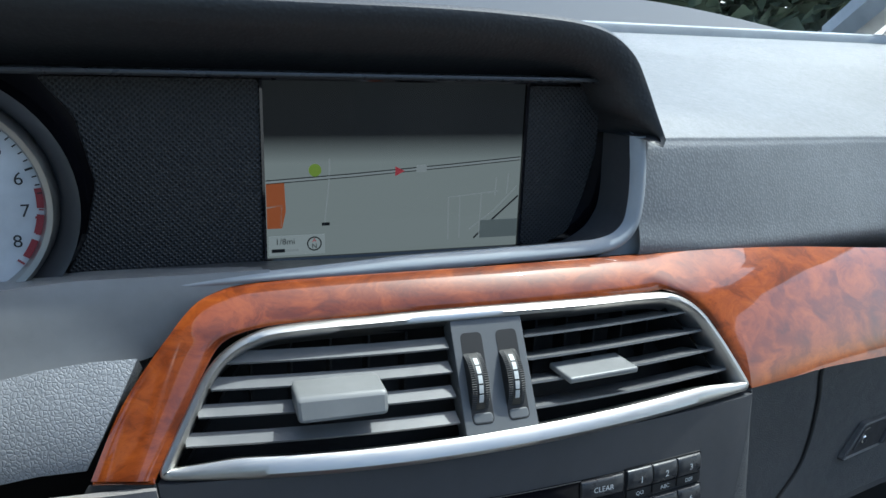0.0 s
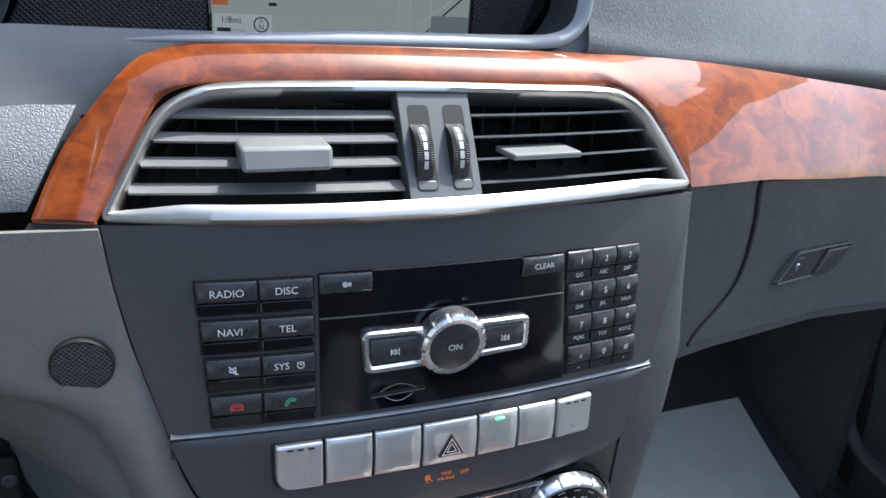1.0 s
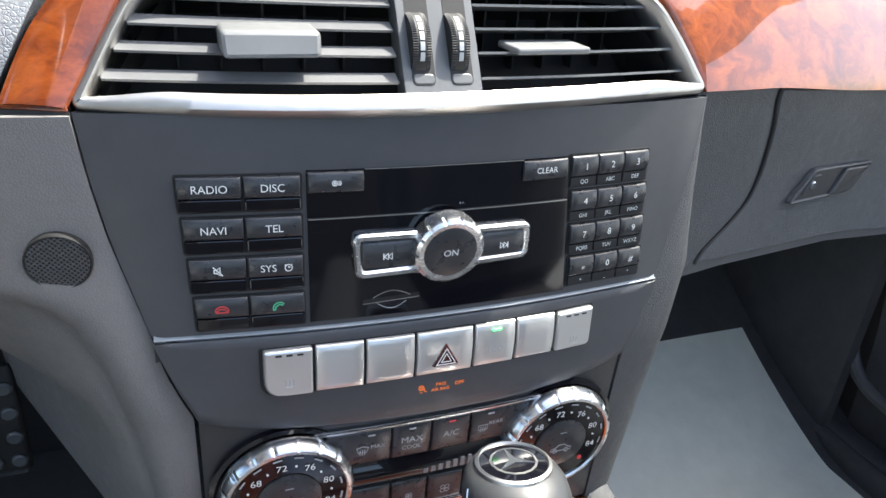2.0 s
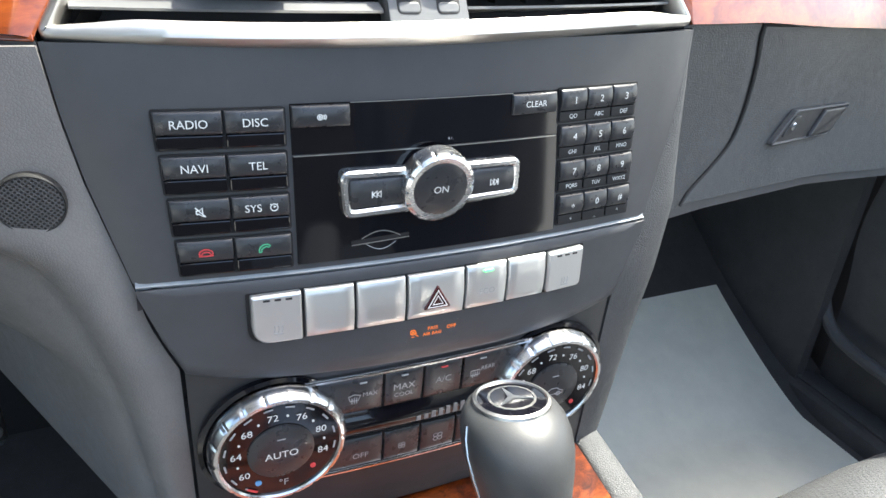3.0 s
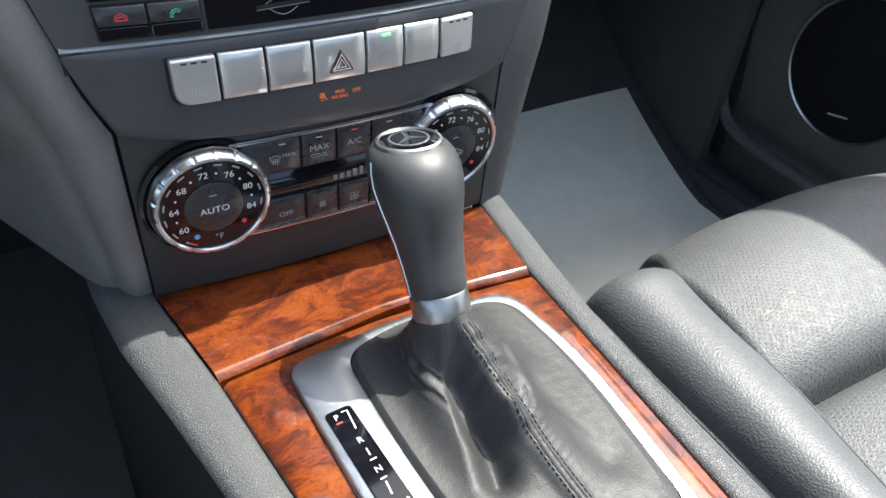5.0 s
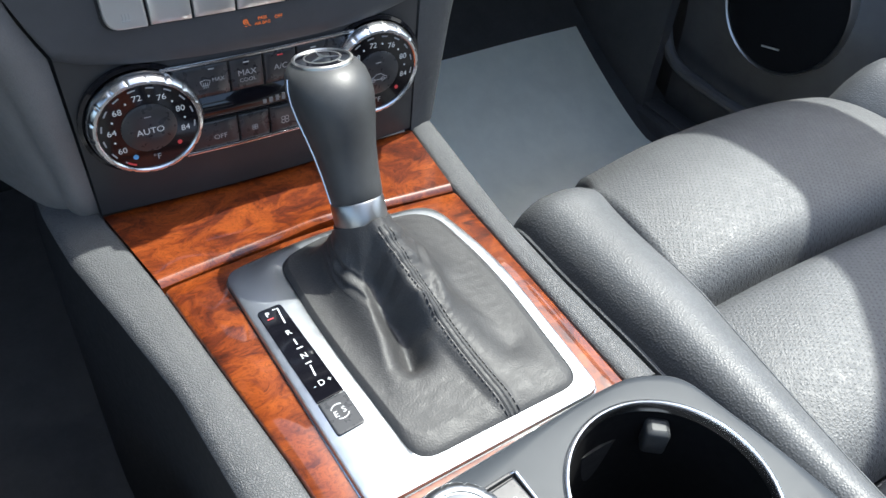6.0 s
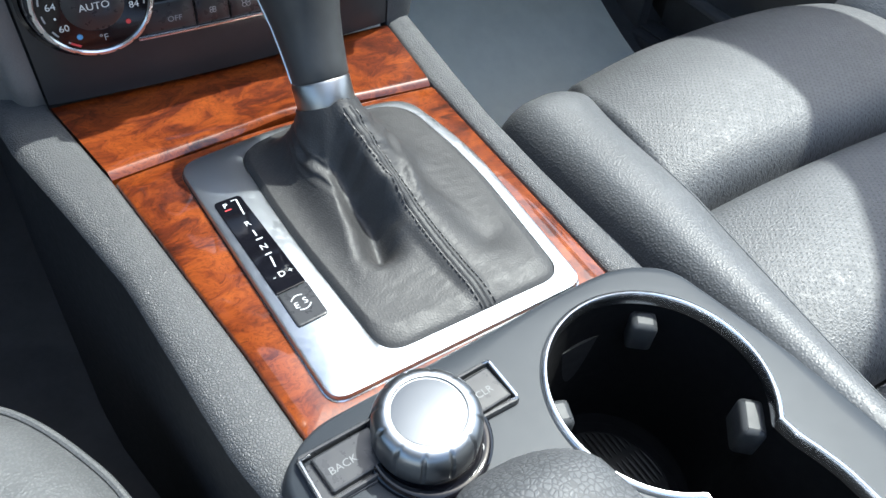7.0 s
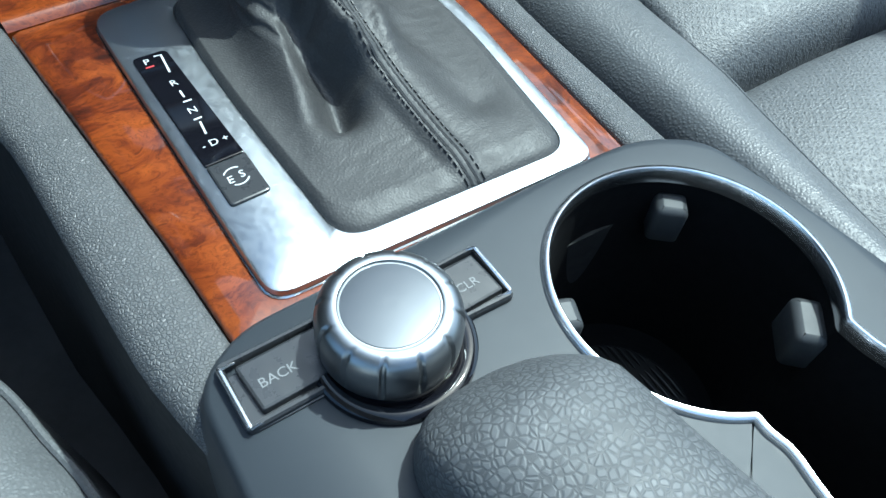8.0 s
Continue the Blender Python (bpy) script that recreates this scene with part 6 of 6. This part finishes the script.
    rp = lambda a, k: 1.0 - (.045 if k in (2, 3, 4, 5) and ((a + .1) * 12 / (2 * math.pi)) % 1 < .10 else 0)
    part("knob", lathe([(.0208, .0045), (.0217, .0060), (.0220, .010), (.0219, .0165), (.0213, .0192), (.0201, .0212), (.0183, .0225), (.0164, .0230), (.0153, .0228), (.0149, .0220)], 192, place, ripple=rp), KNOB, ctl, "ribbed silver knob", sharp=40)
    part("knob_top", lathe([(.0149, .019), (.0148, .0216), (.0142, .0222), (.010, .0225), (.002, .0226)], 64, place), KNOBTOP, ctl, "smooth silver cap")
    # palm rest
    pr = thing("palm_rest", "coarse grained charcoal leather palm rest", "palm rest")
    def f(u, v):
        a = u * math.pi
        y = -.3275 - .26 * v
        half = .0305 * math.sqrt(max(0.0, 1 - max(0, (.09 - v) / .09) ** 2)) + .001
        cx = -.0222 + .05 * v
        x = cx - half * math.cos(a)
        h = .0340 * (math.sin(a) ** .42) * min(1, math.sqrt(max(0, v) / .085)) if v > 0 else 0
        return (x, y, .4100 + h)
    part("base", slab(rounded([(-.0450, -.340), (.0005, -.340), (.0140, -.590), (-.0300, -.590)], .010), -.004, .0022, .001, MP), RUBBER, pr, "thin black base")
    part("cushion", sheet(f, steps(0, 1, 30), [0, .004, .01, .02, .035, .05, .07, .09] + steps(.12, 1, 16)), PALM, pr, sharp=80)


# ================================================================ seats, mat, wheel
def seat():
    s = thing("passenger_seat", "grey leather passenger seat with perforated centre panels", "car seat")
    def inner_x(y):
        return curve(-y, [(.05, .270), (.0621, .268), (.1425, .259), (.2112, .250), (.2908, .231), (.3546, .217), (.5, .190)])
    PADS = [[(.008, .17), (-.002, .255), (-.018, .310), (-.040, .340), (-.078, .356), (-.130, .360), (-.176, .3555), (-.199, .343), (-.2085, .319)],
            [(-.2100, .319), (-.2165, .338), (-.234, .349), (-.280, .354), (-.328, .350), (-.353, .338), (-.3635, .315)],
            [(-.3650, .313), (-.374, .331), (-.395, .344), (-.44, .350), (-.50, .352)]]
    def pad(rows, u, v):
        k = v * (len(rows) - 1)
        y = spline(k, [(i, r[0]) for i, r in enumerate(rows)])
        z = spline(k, [(i, r[1]) for i, r in enumerate(rows)])
        x0 = inner_x(y) - .020 + .045 * max(0, (y + .075) / .075)
        x = x0 + (.575 - x0) * u
        side = min(x - x0, .575 - x)
        groove = min(1, max(0, (z - .31) / .03))
        z -= .010 * (1 - min(1, max(0, side) / .090)) ** 2 * (.35 + .65 * groove)
        z -= .045 * (1 - min(1, max(0, side) / .009)) ** 2
        z += .012 * u + .006 * math.sin(math.pi * u) - .013 * min(1, max(0, 1 + y / .11)) * math.exp(-(u / .28) ** 2)
        z += .0011 * noise.noise(Vector((x * 16, y * 22, 2))) + .0008 * math.sin(x * 420) * (1 - groove) * math.sin(math.pi * v)
        return (x, y - .02 * u, z)
    for rows in PADS:
        part("cushion_pad", sheet(lambda u, v, rows=rows: pad(rows, u, v), [0, .006, .012, .02, .03, .04, .05, .062, .075, .09] + steps(.11, .9, 24) + [.93, .955, .97, .985, 1], steps(0, 1, 44), -.01), PERF, s, "perforated grey leather cushion pad", sharp=80)
    for rows in PADS[1:]:
        for k in range(56):
            p, q = (Vector(pad(rows, .05 + .9 * (k + e) / 56, .055)) + Vector((0, 0, .0006)) for e in (0, .55))
            part("stitch", tube([p, q], .0005, 5), SEAT, s)
    def bolster(sg):
        if sg < 0:
            sec = [(.283, .285), (.276, .322), (.266, .339), (.250, .3495), (.232, .3555), (.215, .3565), (.199, .352), (.187, .340), (.179, .320), (.175, .29), (.173, .25), (.172, .19)]
            mid_x = .222
        else:
            sec = [(.558, .335), (.562, .352), (.570, .366), (.590, .386), (.612, .396), (.634, .393), (.655, .376), (.668, .35), (.674, .30), (.676, .19)]
            mid_x = .606
        sx, sz = [(i, p[0]) for i, p in enumerate(sec)], [(i, p[1]) for i, p in enumerate(sec)]
        def f(u, v):
            i = u * (len(sec) - 1)
            x, z = spline(i, sx), spline(i, sz)
            k = min(1, v / .11)
            g = math.sqrt(max(0.0, 1 - (1 - k) ** 2.4))
            x = mid_x + (x - mid_x) * (.30 + .70 * g)
            z = .185 + (z - .185) * (.22 + .78 * g)
            y = -.036 - .45 * v + (.0 if sg < 0 else -.015)
            if sg < 0:
                x += (inner_x(y) - .268) * max(0, (x - .163) / .107)
            z += .0008 * noise.noise(Vector((x * 30, y * 14, 5)))
            return (x, y, z + .018 * max(0, v - .2))
        part("bolster", sheet(f, steps(0, 1, 60), [0, .002, .006, .012, .02, .03, .042, .055, .07, .085, .10, .115, .13, .15] + steps(.18, 1, 20), 0), SEAT, s, "smooth grey leather side bolster", sharp=80)
        line = [Vector(f(.232 if sg < 0 else .16, t)) + Vector((0, 0, .0002)) for t in steps(.03, 1, 40)]
        part("seam_piping", tube(line, .0010, 6), SEAT, s)
        if sg < 0:
            part("piping", tube([Vector(f(.70, t)) for t in steps(.006, 1, 60)], .0019, 8), SEAT, s, "raised piping round the bolster")
    bolster(-1)
    bolster(1)
    part("seat_base", box(.20, .65, -.90, -.05, .06, .27, .03), DARK, s)
    part("backrest", box(.17, .72, -.98, -.80, .25, .95, .06), SEAT, s)
    d = thing("driver_seat", "dark grey leather driver seat edge", "car seat")
    line = smooth_path([(-.34, -.104, .30), (-.25, -.112, .312), (-.205, -.128, .320), (-.180, -.152, .320), (-.157, -.196, .320), (-.1465, -.229, .321), (-.137, -.260, .322), (-.126, -.32, .325), (-.120, -.45, .33), (-.120, -.62, .335)], 5)
    across = [(-.004, -.22), (.008, -.10), (.004, -.03), (0, -.004), (-.003, .003), (-.015, .012), (-.035, .018), (-.060, .016), (-.085, .002), (-.115, -.02), (-.16, -.03)]
    loops = []
    for off, dz in across:
        loop = []
        for i, q in enumerate(line):
            a, b = Vector(line[max(i - 1, 0)]), Vector(line[min(i + 1, len(line) - 1)])
            n = Vector((-(b - a).y, (b - a).x, 0)).normalized()
            loop.append(Vector(q) + n * off + Vector((0, 0, dz)))
        loops.append(loop)
    bm = bmesh.new()
    rings(bm, loops, wrap=False)
    part("bolster", bm, SEAT, d, sharp=80)
    part("piping", tube([Vector(q) + Vector((0, 0, .001)) for q in line], .0022, 8), SEAT, d, "raised piping along the edge")
    part("seat_base", box(-.66, -.23, -.95, -.36, .06, .28, .03), DARK, d)


def floor_height(y):
    """The footwell floor, which climbs towards the bulkhead."""
    return .1035 + .74 * max(0, y - .19) ** 1.25


def mat():
    def f(u, v):
        y = -.10 + .485 * v
        x1 = .655 - .010 * max(0, v - .55)
        z = floor_height(y) + .005 + .0012 * math.sin(u * 9 + 1) + .0022 * math.sin(v * 15 + u * 2.2) * math.sin(u * 3.1)
        return (.15 + (x1 - .15) * u, y + .006 * u, z)
    tagged(part("floor_mat", sheet(f, steps(0, 1, 24), steps(0, 1, 40), .0012), PAPER), "plain grey protective paper mat lying in the footwell", "floor mat")
    riser = sheet(lambda u, v: (.14 + .60 * u, -.12 + .72 * v, floor_height(-.12 + .72 * v)), steps(0, 1, 8), steps(0, 1, 24), .04)
    tagged(part("footwell_floor", riser, CARPET), "black carpet in the passenger footwell", "carpet", kind="structure")


def footwell():
    p = thing("pedal", "black pedal with raised rubber studs", "pedal")
    part("plate", box(-.280, -.229, .198, .206, .330, .428, .006), RUBBER, p)
    part("arm", tube([(-.255, .205, .40), (-.255, .30, .44), (-.255, .64, .47)], .008, 8), RUBBER, p)
    for i in range(4):
        for j in range(2):
            q = Matrix.Translation((-.236 - .016 * j, .198, .345 + .0215 * i)) @ pose(0, 0, 0, 90)
            part("stud", lathe([(.0055, -.002), (.0055, .002), (.004, .003)], 14, q), TABMAT, p)


def wheel():
    w = thing("steering_wheel", "grey leather steering wheel rim", "steering wheel")
    place = Matrix.Translation((-.3720, -.100, .722)) @ Euler((radians(66), 0, 0)).to_matrix().to_4x4()
    pts = [place @ Vector((.176 * math.cos(2 * math.pi * k / 72), .176 * math.sin(2 * math.pi * k / 72), 0)) for k in range(72)]
    part("rim", tube(pts, .0155, 14, True), leather("wheel_leather", (.11, .114, .12), 700., .42, .3), w)
    part("hub", lathe([(.07, -.04), (.075, -.01), (.06, .012), (.02, .02)], 32, place), SOFT, w)
    for a in (5, 175, 270):
        c, s = math.cos(radians(a)), math.sin(radians(a))
        part("spoke", tube([place @ Vector((c * .06, s * .06, -.01)), place @ Vector((c * .178, s * .178, 0))], .014, 8), SOFT, w)
    part("column", tube([place @ Vector((0, 0, -.02)), (-.352, .10, .62)], .045, 12), DARK, w)


BRIGHT = brushed("bright_satin_chrome", (.72, .72, .72), .26, 1.0, (60, 400, 400), .03)
COLLAR = brushed("brushed_collar", (.38, .37, .36), .36, 1.0, (400, 400, 60), .03)
DIM = material("dim_grey_print", (.16, .165, .17), .5)
GREYPALE = material("worn_pale_print", (.42, .43, .43), .5)
CLIM = plastic("satin_charcoal_plastic", (.028, .028, .030), .42, 3000., .05)
RIM = material("bright_rim_chrome", (.86, .87, .89), .24, 1.0)
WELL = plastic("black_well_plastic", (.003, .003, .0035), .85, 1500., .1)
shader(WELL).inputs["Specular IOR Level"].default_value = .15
MATTEX = mesh_cloth("dotted_rubber", (.012, .012, .012), 420., 0.1)
RUBBERGREY = plastic("grey_rubber", (.032, .034, .036), .55, 1500., .1)
KNOB = brushed("satin_silver_knob", (.28, .29, .303), .34, 1.0, (200, 200, 900), .02)
KNOBTOP = brushed("silver_cap", (.112, .118, .128), .34, 1.0, (300, 300, 300), .015)

shell()
door(1, "car_door")
door(-1, "car_door")
sills()
dash()
dash_left()
hood()
display()
tachometer()
upper_trim()
vents()
radio()
switches()
climate()
stack_sides()
shifter(console())
lever()
rear_console()
seat()
mat()
wheel()
footwell()
